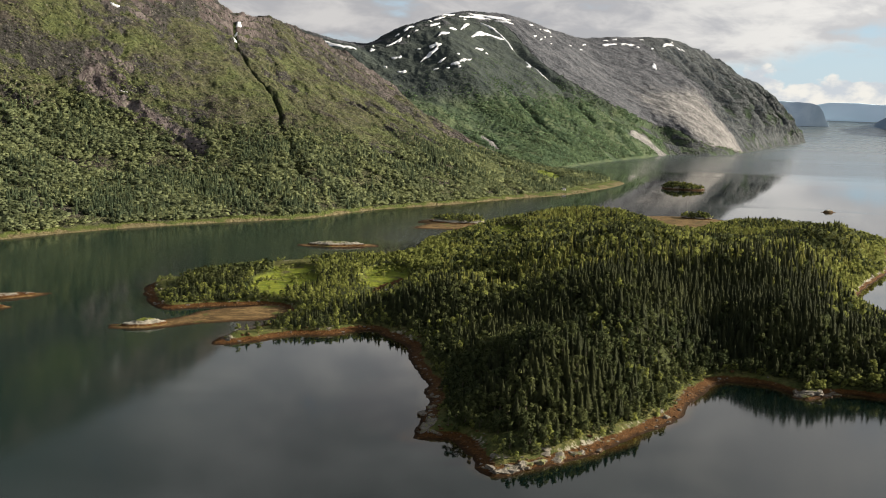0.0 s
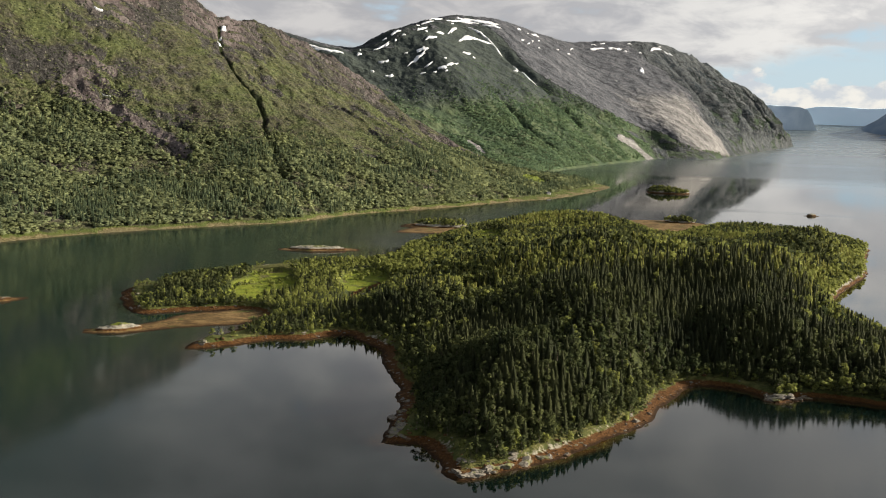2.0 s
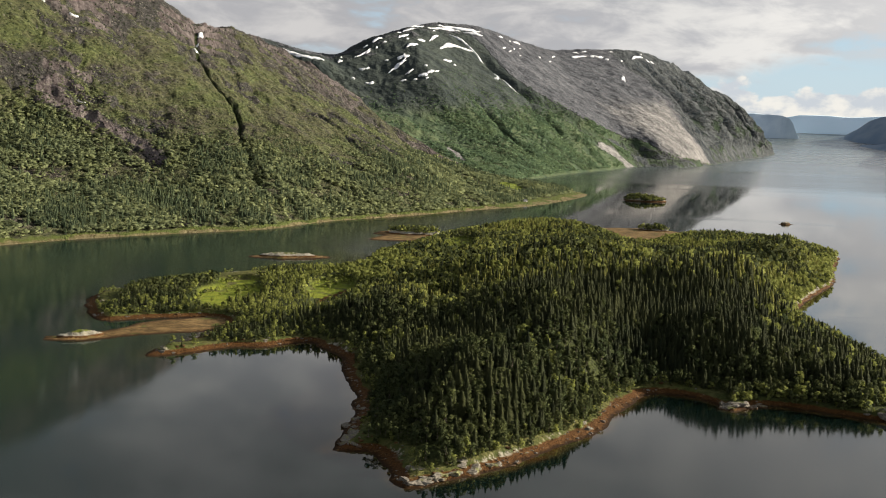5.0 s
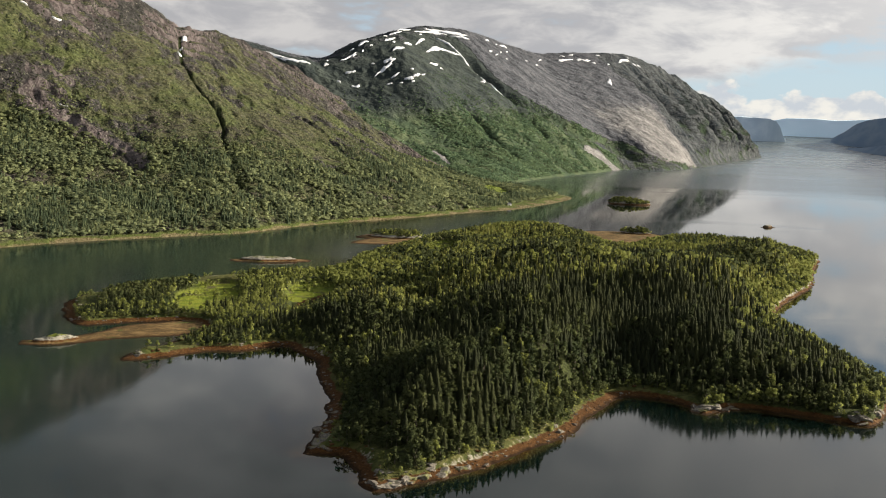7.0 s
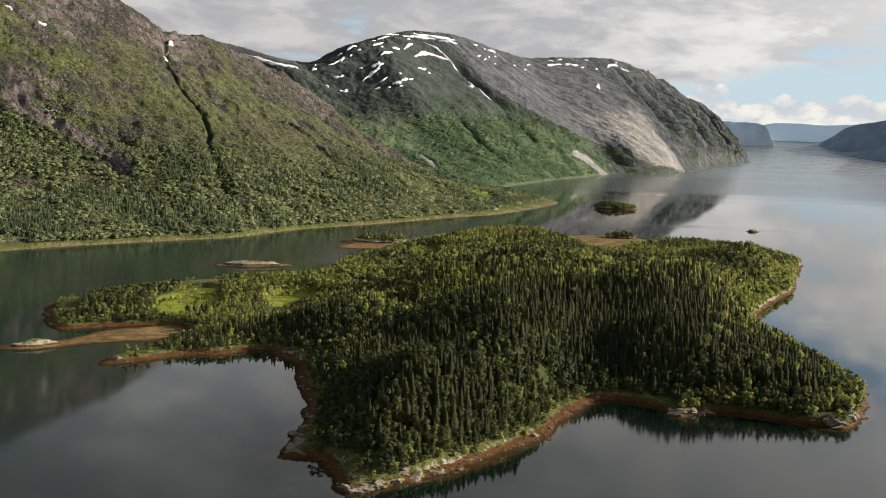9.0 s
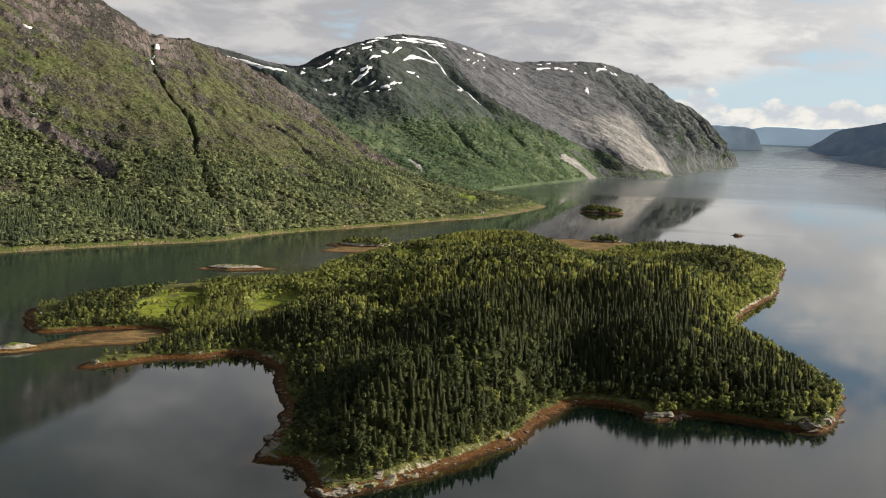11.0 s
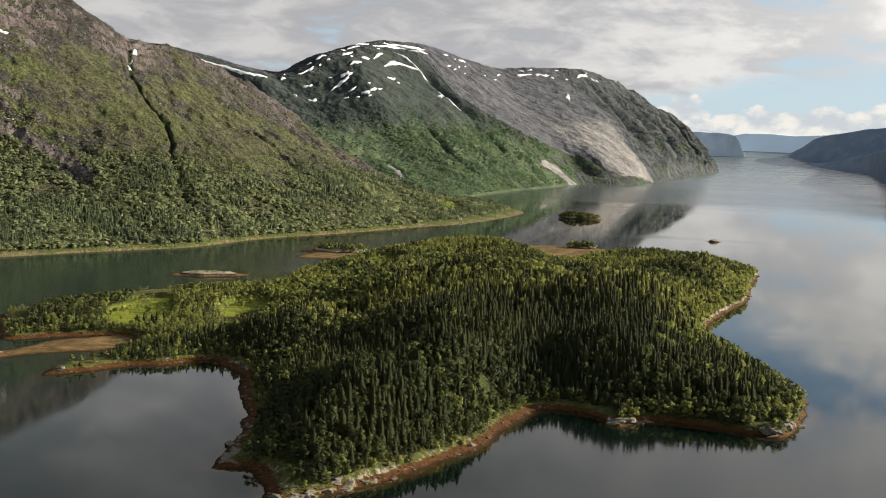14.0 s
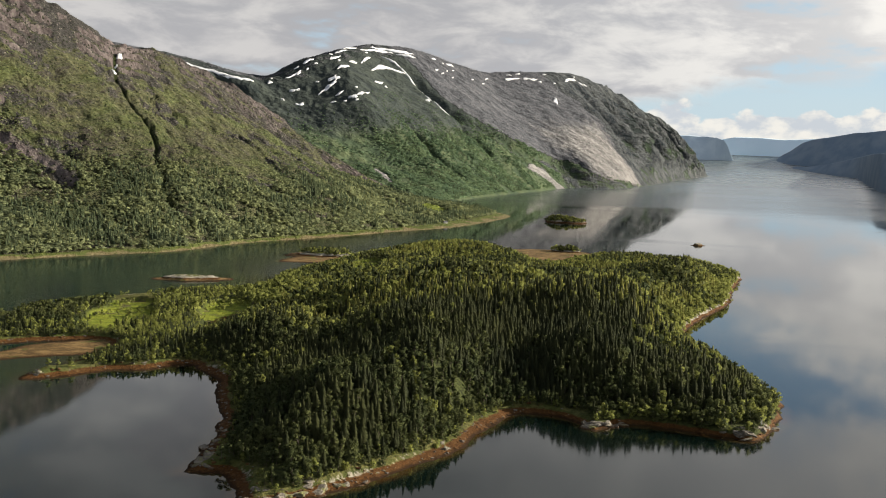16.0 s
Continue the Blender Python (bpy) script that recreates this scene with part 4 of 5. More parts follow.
# ---- far hills ----
def far_hill(name, crest, base, depth, mat, label):
    """A hill fitted to the camera's view: rows of (azimuth, elevation) for its crest and (azimuth, distance) for its
    shore.
    """
    az = np.linspace(crest[0][0], crest[-1][0], 240)
    el = np.interp(az, *np.array(crest).T)
    dist = np.interp(az, *np.array(base).T)
    r0 = sea_range(dist)
    depth = depth * (0.03 + 0.97 * smooth01(crest[-1][0] - az, 0.0, 1.8))
    r1 = np.minimum(r0 + depth, 4890)
    el = el + 0.022 * fractal(az * 40, 0 * az, 40, 4, len(name)) * smooth01(el, -0.6, 0.2)
    z0 = sea_height(r0)
    z1 = EYE_Z + r1 * np.tan(np.radians(el))
    rows = []
    for f in np.linspace(0, 1, 26):
        r = r0 + (r1 - r0) * f + 0.012 * depth * math.sin(math.pi * f) * fractal(az * 40 + 10 * f, np.full_like(az, f * 26.0), 40, 3, len(name) + 3, 0.45)
        z = z0 + (z1 - z0) * f ** 0.8
        rows.append(np.stack([EYE_X + r * np.sin(np.radians(az)), EYE_Y + r * np.cos(np.radians(az)), z], -1))
    r = np.minimum(r1 + 40, 4930)
    rows.append(np.stack([EYE_X + r * np.sin(np.radians(az)), EYE_Y + r * np.cos(np.radians(az)), z0 - 5], -1))
    p = np.stack(rows)
    me = build_mesh(name, p.reshape(-1, 3), grid_faces(*p.shape[:2]), [mat])
    tagged(new(name, me), label, "hill", kind="structure")


far_hill("hill_distant", [(8.5, 0.25), (10.16, 0.39), (11.96, 0.46), (13.2, 0.37), (13.52, 0.27), (13.70, 0.02), (13.84, -0.35), (13.98, -0.60)], [(8, 6500), (14.6, 7000)], 90, HILL, "distant hills beyond the fjord, blue haze painted into their colour")
far_hill("hill_horizon", [(13.3, 0.3), (14.0, 0.44), (15.26, 0.46), (16.2, 0.42), (17.5, 0.5), (19, 0.5), (24, 0.5)], [(13, 12000), (24, 12400)], 80, HAZED_HORIZON, "hills on the horizon, pale blue haze painted into their colour")
far_hill("hill_right", [(15.75, -0.57), (16.15, -0.3), (16.5, -0.1), (17.0, 0.30), (17.5, 0.48), (18.2, 0.60), (19.15, 0.82), (19.8, 0.89), (22, 1.2), (28, 1.8), (36, 2.4)], [(15.75, 8100), (16.4, 6500), (18, 5600), (20, 5000), (36, 3500)], 130, NEAR_HILL, "wooded hill across the fjord, blue haze painted into its colour")
far_hill("headland_right", [(16.25, -0.83), (17.4, -0.76), (18.3, -0.60), (19.5, -0.25), (20.2, -0.05), (23, 0.3), (30, 0.7), (36, 1.0)], [(16.25, 5520), (17.44, 4550), (18.3, 4100), (19.5, 3789), (20, 3078), (20.6, 2600), (26, 1900), (36, 1500)], 90, NEAR_HILL, "wooded headland across the fjord, blue haze painted into its colour")


# ---- trees ----
def faced(v, f, s, normals):
    """Turns every triangle to the side of its soft normals."""
    v, f, s, normals = np.array(v, float), np.array(f), np.array(s), np.array(normals, float)
    normals /= np.linalg.norm(normals, axis=1, keepdims=True)
    g = np.cross(v[f[:, 1]] - v[f[:, 0]], v[f[:, 2]] - v[f[:, 0]])
    flip = (g * normals[f].sum(1)).sum(1) < 0
    f[flip] = f[flip][:, ::-1]
    return v, f, s, normals


def spruce_shape(rng, tiers, blades, radius):
    """A narrow spruce of height 1: trunk, then short boughs in whorls that hang a little and lift at the tip. Returns verts, triangles, slots, normals."""
    v, f, s, nn = [], [], [], []

    def tri(a, b, c, slot, na, nb, nc):
        i = len(v)
        v.extend((a, b, c))
        nn.extend((na, nb, nc))
        f.append((i, i + 1, i + 2))
        s.append(slot)
    for k in range(3):
        a, b = 2.1 * k, 2.1 * (k + 1)
        out = (math.cos(a + 1), math.sin(a + 1), 0.1)
        tri((0.016 * math.cos(a), 0.016 * math.sin(a), -0.05), (0.016 * math.cos(b), 0.016 * math.sin(b), -0.05), (0, 0, 0.9), 1, out, out, out)
    lean = rng.uniform(0.8, 1.05)
    for t in range(tiers):
        h = 0.04 + 0.90 * (t / tiers) ** 0.95
        reach = radius * (1 - h) ** lean * rng.uniform(0.85, 1.15) + 0.014
        turn = rng.uniform(0, 6.28)
        up = 1.0 / tiers
        for b in range(blades):
            a = turn + 6.283 * b / blades + rng.uniform(-0.2, 0.2)
            r = reach * rng.uniform(0.7, 1.3)
            w = 5.6 / blades
            low = h - r * rng.uniform(0.1, 0.4)
            lift = rng.uniform(0.6, 1.2)

            def out(q):
                return (math.cos(q), math.sin(q), lift)
            left = (r * 0.7 * math.cos(a - w / 2), r * 0.7 * math.sin(a - w / 2), low + up * 0.3)
            right = (r * 0.7 * math.cos(a + w / 2), r * 0.7 * math.sin(a + w / 2), low + up * 0.3)
            end = (r * 1.2 * math.cos(a), r * 1.2 * math.sin(a), low)
            root = (0.0, 0.0, h + up * 1.5)
            tri(root, left, end, 0, (math.cos(a), math.sin(a), 1.0), out(a - w), out(a))
            tri(root, end, right, 0, (math.cos(a), math.sin(a), 1.0), out(a), out(a + w))
    for k in range(3):
        a, b = 2.1 * k, 2.1 * (k + 1)
        out = (math.cos(a + 1), math.sin(a + 1), 0.4)
        tri((0.016 * math.cos(a), 0.016 * math.sin(a), 0.90), (0.016 * math.cos(b), 0.016 * math.sin(b), 0.90), (0, 0, 1.03), 0, out, out, out)
    return faced(v, f, s, nn)


def birch_shape(rng, clumps, leaves, size, spread, crisp=1.0):
    """A leafy birch of height 1: trunk, limbs and clumps of small leaf faces."""
    v, f, s, nn = [], [], [], []

    def tri(a, b, c, slot, out):
        i = len(v)
        v.extend((a, b, c))
        nn.extend((out, out, out))
        f.append((i, i + 1, i + 2))
        s.append(slot)

    def limb(a, b, w):
        for k in range(3):
            p, q = 2.1 * k, 2.1 * (k + 1)
            tri((a[0] + w * math.cos(p), a[1] + w * math.sin(p), a[2]), (a[0] + w * math.cos(q), a[1] + w * math.sin(q), a[2]), tuple(b), 1, (math.cos(p + 1), math.sin(p + 1), 0.1))
    limb((0, 0, -0.05), (rng.uniform(-0.05, 0.05), rng.uniform(-0.05, 0.05), 0.8), 0.018)
    middle = np.array((0, 0, 0.45))
    for c in range(clumps):
        h = 0.22 + 0.68 * (c + rng.uniform(0, 1)) / clumps
        a = rng.uniform(0, 6.28)
        r = spread * math.sqrt(max(0.05, 1 - ((h - 0.45) / 0.55) ** 2)) * rng.uniform(0.25, 0.9)
        centre = np.array((r * math.cos(a), r * math.sin(a), h))
        if clumps > 5:
            limb((0, 0, h * 0.55), centre, 0.008)
        blob = spread * rng.uniform(0.36, 0.60)
        for _ in range(leaves):
            d = rng.normal(size=3)
            d /= np.linalg.norm(d)
            p = centre + d * blob * rng.uniform(0.7, 1.05) * np.array((1, 1, 0.8))
            away = p - middle
            soft = d * 0.75 * crisp + away / (np.linalg.norm(away) + 1e-6) * (1.0 - 0.5 * crisp) + rng.normal(size=3) * 0.22 * crisp + np.array((0, 0, 0.9 * (1 - crisp)))
            t = np.cross(d + rng.normal(size=3) * 0.5, rng.normal(size=3))
            t /= np.linalg.norm(t)
            u = np.cross(d, t)
            k = size * rng.uniform(0.7, 1.35)
            tri(p + t * k, p - 0.6 * t * k + u * k * 0.9, p - 0.6 * t * k - u * k * 0.9, 0, soft)
    return faced(v, f, s, nn)


rng = np.random.default_rng(8)
SPRUCES = {"fine": [spruce_shape(rng, 15, 7, 0.15) for _ in range(4)], "mid": [spruce_shape(rng, 9, 5, 0.155) for _ in range(4)], "low": [spruce_shape(rng, 6, 4, 0.165) for _ in range(4)], "far": [spruce_shape(rng, 4, 4, 0.18) for _ in range(3)]}
BIRCHES = {"fine": [birch_shape(rng, 10, 30, 0.050, 0.27, 0.5) for _ in range(5)], "mid": [birch_shape(rng, 7, 12, 0.085, 0.29, 0.42) for _ in range(5)], "low": [birch_shape(rng, 4, 9, 0.135, 0.33, 0.3) for _ in range(4)], "slope": [birch_shape(rng, 3, 6, 0.20, 0.36, 0.5) for _ in range(4)], "far": [birch_shape(rng, 2, 6, 0.26, 0.36, 0.25) for _ in range(4)]}


def forest(name, shapes, spots, leaf, label):
    """All these trees in one mesh. spots: rows of x, y, z, height, width."""
    if not len(spots):
        return None
    rng = np.random.default_rng(len(spots))
    spots = np.asarray(spots)
    pick = rng.integers(0, len(shapes), len(spots))
    vs, fs, ss, ts, ns, base = [], [], [], [], [], 0
    for k, (v, f, s, nv) in enumerate(shapes):
        q = spots[pick == k]
        if not len(q):
            continue
        a = rng.uniform(0, 6.283, len(q))
        c, sn = np.cos(a)[:, None], np.sin(a)[:, None]
        wide, tall = (q[:, 3] * q[:, 4])[:, None], q[:, 3][:, None]
        x = (v[:, 0] * c - v[:, 1] * sn) * wide + q[:, :1]
        y = (v[:, 0] * sn + v[:, 1] * c) * wide + q[:, 1:2]
        z = v[:, 2] * tall + q[:, 2:3]
        vs.append(np.stack([x, y, z], -1).reshape(-1, 3))
        ns.append(np.stack([nv[:, 0] * c - nv[:, 1] * sn, nv[:, 0] * sn + nv[:, 1] * c, np.broadcast_to(nv[:, 2], x.shape)], -1).reshape(-1, 3))
        fs.append((f[None] + (np.arange(len(q)) * len(v))[:, None, None]).reshape(-1, 3) + base)
        ss.append(np.tile(s, len(q)))
        ts.append(np.repeat(rng.uniform(0, 1, len(q)), len(v)))
        base += len(q) * len(v)
    me = build_mesh(name, np.concatenate(vs), np.concatenate(fs), [leaf, BARK], np.concatenate(ss), True, tone=np.concatenate(ts))
    me.normals_split_custom_set_from_vertices(np.concatenate(ns))
    return tagged(new(name, me), label, "trees", kind="stuff")


def scatter(x0, x1, y0, y1, step, seed):
    rng = np.random.default_rng(seed)
    x, y = np.meshgrid(np.arange(x0, x1, step), np.arange(y0, y1, step))
    x, y = x.ravel() + rng.uniform(-0.5, 0.5, x.size) * step, y.ravel() + rng.uniform(-0.5, 0.5, x.size) * step
    return x, y, rng


def island_trees():
    x, y, rng = scatter(-150, 235, 240, 870, 2.38, 91)
    z, d, m = island_height(x, y)
    gap = fractal(x, y, 26, 3, 92)
    ok = (d > rng.uniform(4.2, 6.3, x.size) - 1.9 * smooth01(x, 84, 100)) & (m < 0.35) & (z > 1.1) & (gap > -0.62)
    for cx, cy, rx, ry in CLEARINGS:
        ok &= (np.hypot((x - cx) / rx, (y - cy) / ry) > 1) | (rng.random(x.size) < 0.06)
    west = (x < -88) & (y > 520)
    ok &= ~(west & (rng.random(x.size) > 0.25))
    x, y, z, d = x[ok], y[ok], z[ok], d[ok]
    rng = np.random.default_rng(93)
    conifer = fractal(x, y, 32, 3, 94) + smooth01(x, -20, 60) * 0.30 - 0.45 * smooth01(d, 16, 5) + 0.75 * np.exp(-((x - 70) / 18) ** 2 - ((y - 390) / 50) ** 2) - 0.34 * smooth01(x, 86, 100) * smooth01(y, 400, 370) - 0.32 * smooth01(x, 26, 10) * smooth01(y, 350, 320) - 0.75 * smooth01(y, 415, 510) + 0.34 * smooth01(x, -45, -85) + rng.normal(0, 0.40, x.size) > 0.12
    # shade-painted birches on the slopes over the near bays, pale birches on the low back of the island and in the west
    alder = fractal(x, y, 40, 3, 95) + 0.75 * smooth01(y, 455, 385) - 0.25 * smooth01(x, -15, -50) + 0.4 * smooth01(x, -70, -100) + rng.normal(0, 0.28, x.size) > 0.18
    kind = np.where(conifer, 0, np.where(alder, 1, 2))
    # towards the back most become spruces with sunlight painted in
    kind = np.where((kind == 2) & (x > -30) & (rng.random(x.size) < 0.62 * smooth01(y, 400, 440)), 3, kind)
    conifer = (kind == 0) | (kind == 3)
    h = np.where(conifer, rng.uniform(4.0, 7.6, x.size) * np.where(kind == 3, 0.84, 1.0), rng.uniform(3.4, 6.4, x.size)) * (0.75 + 0.25 * smooth01(d, 4, 16)) * (1 - 0.25 * smooth01(y, 560, 700)) * (1 - 0.40 * smooth01(x, -5, -60)) * (1 - 0.5 * np.exp(-((x + 52) / 15) ** 2 - ((y - 452) / 20) ** 2))
    w = np.where(conifer, rng.uniform(1.0, 1.5, x.size), rng.uniform(0.80, 1.15, x.size))
    return np.stack([x, y, z - 0.15, h, w], -1), kind


SPOTS, KIND = island_trees()
order = np.argsort(SPOTS[:, 1] + 0.15 * np.abs(SPOTS[:, 0] - 30))
SPOTS, KIND = SPOTS[order], KIND[order]
FINE_TO = 350.0
LOOSE = np.arange(len(SPOTS)) >= 300      # the first 300 stand as single trees
for grade, lo, hi in (("fine", 0, FINE_TO), ("mid", FINE_TO, 470), ("low", 470, 2000)):
    cut = (SPOTS[:, 1] >= lo) & (SPOTS[:, 1] < hi) & LOOSE
    forest("spruce_forest", SPRUCES[grade], SPOTS[cut & (KIND == 0)], SPRUCE, "dense dark green spruce forest on the island")
    forest("pine_forest", SPRUCES[grade], SPOTS[cut & (KIND == 3)], SUNLIT_SPRUCE, "spruce forest on the island, sunlight painted into its olive needles")
    forest("alder_forest", BIRCHES[grade], SPOTS[cut & (KIND == 1)], SHADED_BIRCH, "birch woodland on the island slopes, shade painted into its leaves")
    forest("birch_forest", BIRCHES[grade], SPOTS[cut & (KIND == 2)], BIRCH, "light green birch woodland on the island")


def bushes():
    """Low birch scrub along the edge of the woods."""
    x, y, rng = scatter(-150, 235, 240, 870, 1.75, 191)
    z, d, m = island_height(x, y)
    ok = (d > rng.uniform(3.5, 4.9, x.size) - 2.7 * smooth01(x, 80, 92)) & (d < rng.uniform(6, 12, x.size)) & (z > 0.95 - 0.5 * smooth01(x, 80, 92)) & (m < 0.5) & (rng.random(x.size) < 0.85)
    for cx, cy, rx, ry in CLEARINGS:
        ok &= (np.hypot((x - cx) / rx, (y - cy) / ry) > 1) | (rng.random(x.size) < 0.2)
    ok |= (m > 0.3) & (z > 0.7) & (rng.random(x.size) < 0.13 * smooth01(fractal(x, y, 14, 3, 193), -0.25, 0.25))
    q = np.stack([x, y, z - 0.25, rng.uniform(1.1, 2.8, x.size) * (1 + 0.45 * smooth01(x, 78, 96)), rng.uniform(1.0, 1.6, x.size)], -1)[ok]
    pale = rng.random(len(q)) < 0.45
    forest("alder_scrub", BIRCHES["mid"], q[(q[:, 1] < 480) & ~pale], SHADED_BIRCH, "low birch scrub along the shore, shade painted into its leaves")
    forest("birch_scrub", BIRCHES["mid"], q[(q[:, 1] < 480) & pale], BIRCH, "low light green birch scrub along the shore")
    forest("birch_scrub", BIRCHES["low"], q[q[:, 1] >= 480], BIRCH, "low light green birch scrub along the shore")


bushes()


def islet_trees(name, count, tall, least):
    cx, cy, a = ISLETS[name][:3]
    rng = np.random.default_rng(count)
    x, y = rng.uniform(cx - a, cx + a, count * 8), rng.uniform(cy - a, cy + a, count * 8)
    z, d, m = islet_height(name)(x, y)
    ok = z > least
    q = np.stack([x, y, z - 0.2, tall * rng.uniform(0.6, 1.2, x.size), rng.uniform(0.9, 1.4, x.size)], -1)[ok][:count]
    cut = rng.random(len(q)) < 0.15
    forest("spruce_grove", SPRUCES["low"], q[cut], SPRUCE, "small dark spruces on an islet")
    pale = ~cut & (rng.random(len(q)) < 0.4)
    forest("alder_grove", BIRCHES["low"], q[~cut & ~pale], SHADED_BIRCH, "small birches on an islet, shade painted into their leaves")
    forest("birch_grove", BIRCHES["low"], q[pale], BIRCH, "small light green birches on an islet")


islet_trees("wooded_islet", 420, 2.7, 0.8)
islet_trees("grassy_islet", 80, 3.0, 0.9)
islet_trees("mud_islet", 70, 3.6, 1.3)


def slope_trees(p, keep, count, seed, limit, tall, shapes_s, shapes_b, conifers, label, leaf):
    """Woods on the lower part of a slope, thinning out upwards."""
    rng = np.random.default_rng(seed)
    rows, cols = p.shape[:2]
    u, v = rng.uniform(0, cols - 1.001, count * 8), rng.uniform(0, rows * 0.5, count * 8)
    iu, iv = u.astype(int), v.astype(int)
    fu, fv = (u - iu)[:, None], (v - iv)[:, None]
    q = (p[iv, iu] * (1 - fu) + p[iv, iu + 1] * fu) * (1 - fv) + (p[iv + 1, iu] * (1 - fu) + p[iv + 1, iu + 1] * fu) * fv
    area = np.linalg.norm(np.cross(p[iv, iu + 1] - p[iv, iu], p[iv + 1, iu] - p[iv, iu]), axis=1)
    top = limit(q[:, 0], q[:, 1]) * (1 + 0.8 * fractal(q[:, 0], q[:, 1], 70, 5, seed))
    chance = np.maximum(smooth01(top - q[:, 2], -40, 24), 0.20 * smooth01(2.4 * top - q[:, 2], 0, 50)) * (q[:, 2] > 2.2) * area / np.percentile(area, 90)
    chance = chance * (0.12 + 0.88 * smooth01(fractal(q[:, 0], q[:, 1], 26, 4, seed + 5), -0.28, -0.02))
    ok = rng.random(len(q)) < chance * keep[iv, iu]
    q = q[ok][:count]
    conifer = fractal(q[:, 0], q[:, 1], 30, 3, seed + 3) + rng.normal(0, 0.42, len(q)) > conifers
    h = rng.uniform(0.6, 1.15, len(q)) * tall * np.where(conifer, 1.05, 0.88) * (1 - 0.55 * smooth01(q[:, 2] / limit(q[:, 0], q[:, 1]), 0.8, 1.5))
    spots = np.column_stack([q[:, 0], q[:, 1], q[:, 2] - 0.3, h * np.where(conifer, 1, 0.72), rng.uniform(0.9, 1.3, len(q)) * np.where(conifer, 1, 1.85)])
    forest("spruce_slope", shapes_s, spots[conifer], LIT_SLOPE_SPRUCE, "spruces with light painted into the needles " + label)
    forest("birch_slope", shapes_b, spots[~conifer], leaf, "birches with light and haze painted into the leaves " + label)


slope_trees(NEAR[:, 2 * PU + 40:], ((1 - np.maximum(near_crag, 0.85 * near_gully) * 0.95) * (1 - smooth01(near_field, 0.3, 0.5)))[:, 2 * PU + 40:], 25000, 111, lambda x, y: 42 - 12 * smooth01(x, -200, 0) + 30 * smooth01(x, -240, -320), 5.0, SPRUCES["far"], BIRCHES["slope"], 0.42, "on the near mountainside", LIT_SLOPE_BIRCH)
far_wood = smooth01(far_stony, 0.5, 0.25) * smooth01(col, 10.9, 10.6) * (1 - 0.88 * smooth01(col + wander, 4.9, 4.4) * smooth01(row + wander, 0.5, 0.75)) * (1 - 0.5 * smooth01(col, 8.6, 9.0)) * (1 - 0.85 * wedge)
slope_trees(FAR[:, 75:330], far_wood[:, 75:330], 14000, 121, lambda x, y: 86 - 50 * smooth01(x, 200, 350), 4.4, SPRUCES["far"], BIRCHES["far"], 0.75, "at the foot of the far mountain", HAZED_FAR_BIRCH)


# ---- single trees along the nearest shores ----
def part(name, v, f, mat, parent, normals):
    me = build_mesh(name, v, f, [mat], None, True)
    me.normals_split_custom_set_from_vertices(normals)
    ob = new(name, me)
    ob.parent = parent
    return ob


def single_tree(name, shape, leaf, label):
    """A tree of height 1 at the origin: an empty with a trunk and a crown."""
    v, f, s, nv = shape
    tree = tagged(new(name), label, "tree", "trees on the island point")
    for word, slot, mat in (("trunk", 1, BARK), ("crown", 0, leaf)):
        used, flat = np.unique(f[s == slot], return_inverse=True)
        part(word, v[used], flat.reshape(-1, 3), mat, tree, nv[used])
    return tree


def plant():
    rng = np.random.default_rng(140)
    kinds = [[("spruce", SPRUCE, "narrow dark green spruce standing in the island forest", q) for q in SPRUCES["fine"]],
             [("alder", SHADED_BIRCH, "leafy birch standing in the island forest, shade painted into its leaves", q) for q in BIRCHES["fine"]],
             [("birch", BIRCH, "leafy light green birch at the edge of the island forest", q) for q in BIRCHES["fine"]],
             [("pine", SUNLIT_SPRUCE, "slender spruce standing in the island forest, sunlight painted into its needles", q) for q in SPRUCES["fine"]]]
    first = {}
    for (x, y, z, h, w), kind in zip(SPOTS[:300], KIND[:300]):
        k = int(rng.integers(0, len(kinds[kind])))
        m = Matrix.LocRotScale((x, y, z), Euler((rng.normal(0, 0.03), rng.normal(0, 0.03), rng.uniform(0, 6.28))), (h * w, h * w, h))
        key = (int(kind), k)
        if key not in first:
            name, leaf, label, shape = kinds[key[0]][k]
            first[key] = single_tree(name, shape, leaf, label)
            first[key].matrix_basis = m
        else:
            made = copy_thing(first[key], Matrix())
            made.matrix_basis = m


plant()


# ---- snow ----
def sample(p, u, v, pu, pv):
    i, j = np.clip(v * pv, 0, p.shape[0] - 1.001), np.clip(u * pu, 0, p.shape[1] - 1.001)
    a, b = i.astype(int), j.astype(int)
    fi, fj = (i - a)[..., None], (j - b)[..., None]
    return (p[a, b] * (1 - fj) + p[a, b + 1] * fj) * (1 - fi) + (p[a + 1, b] * (1 - fj) + p[a + 1, b + 1] * fj) * fi


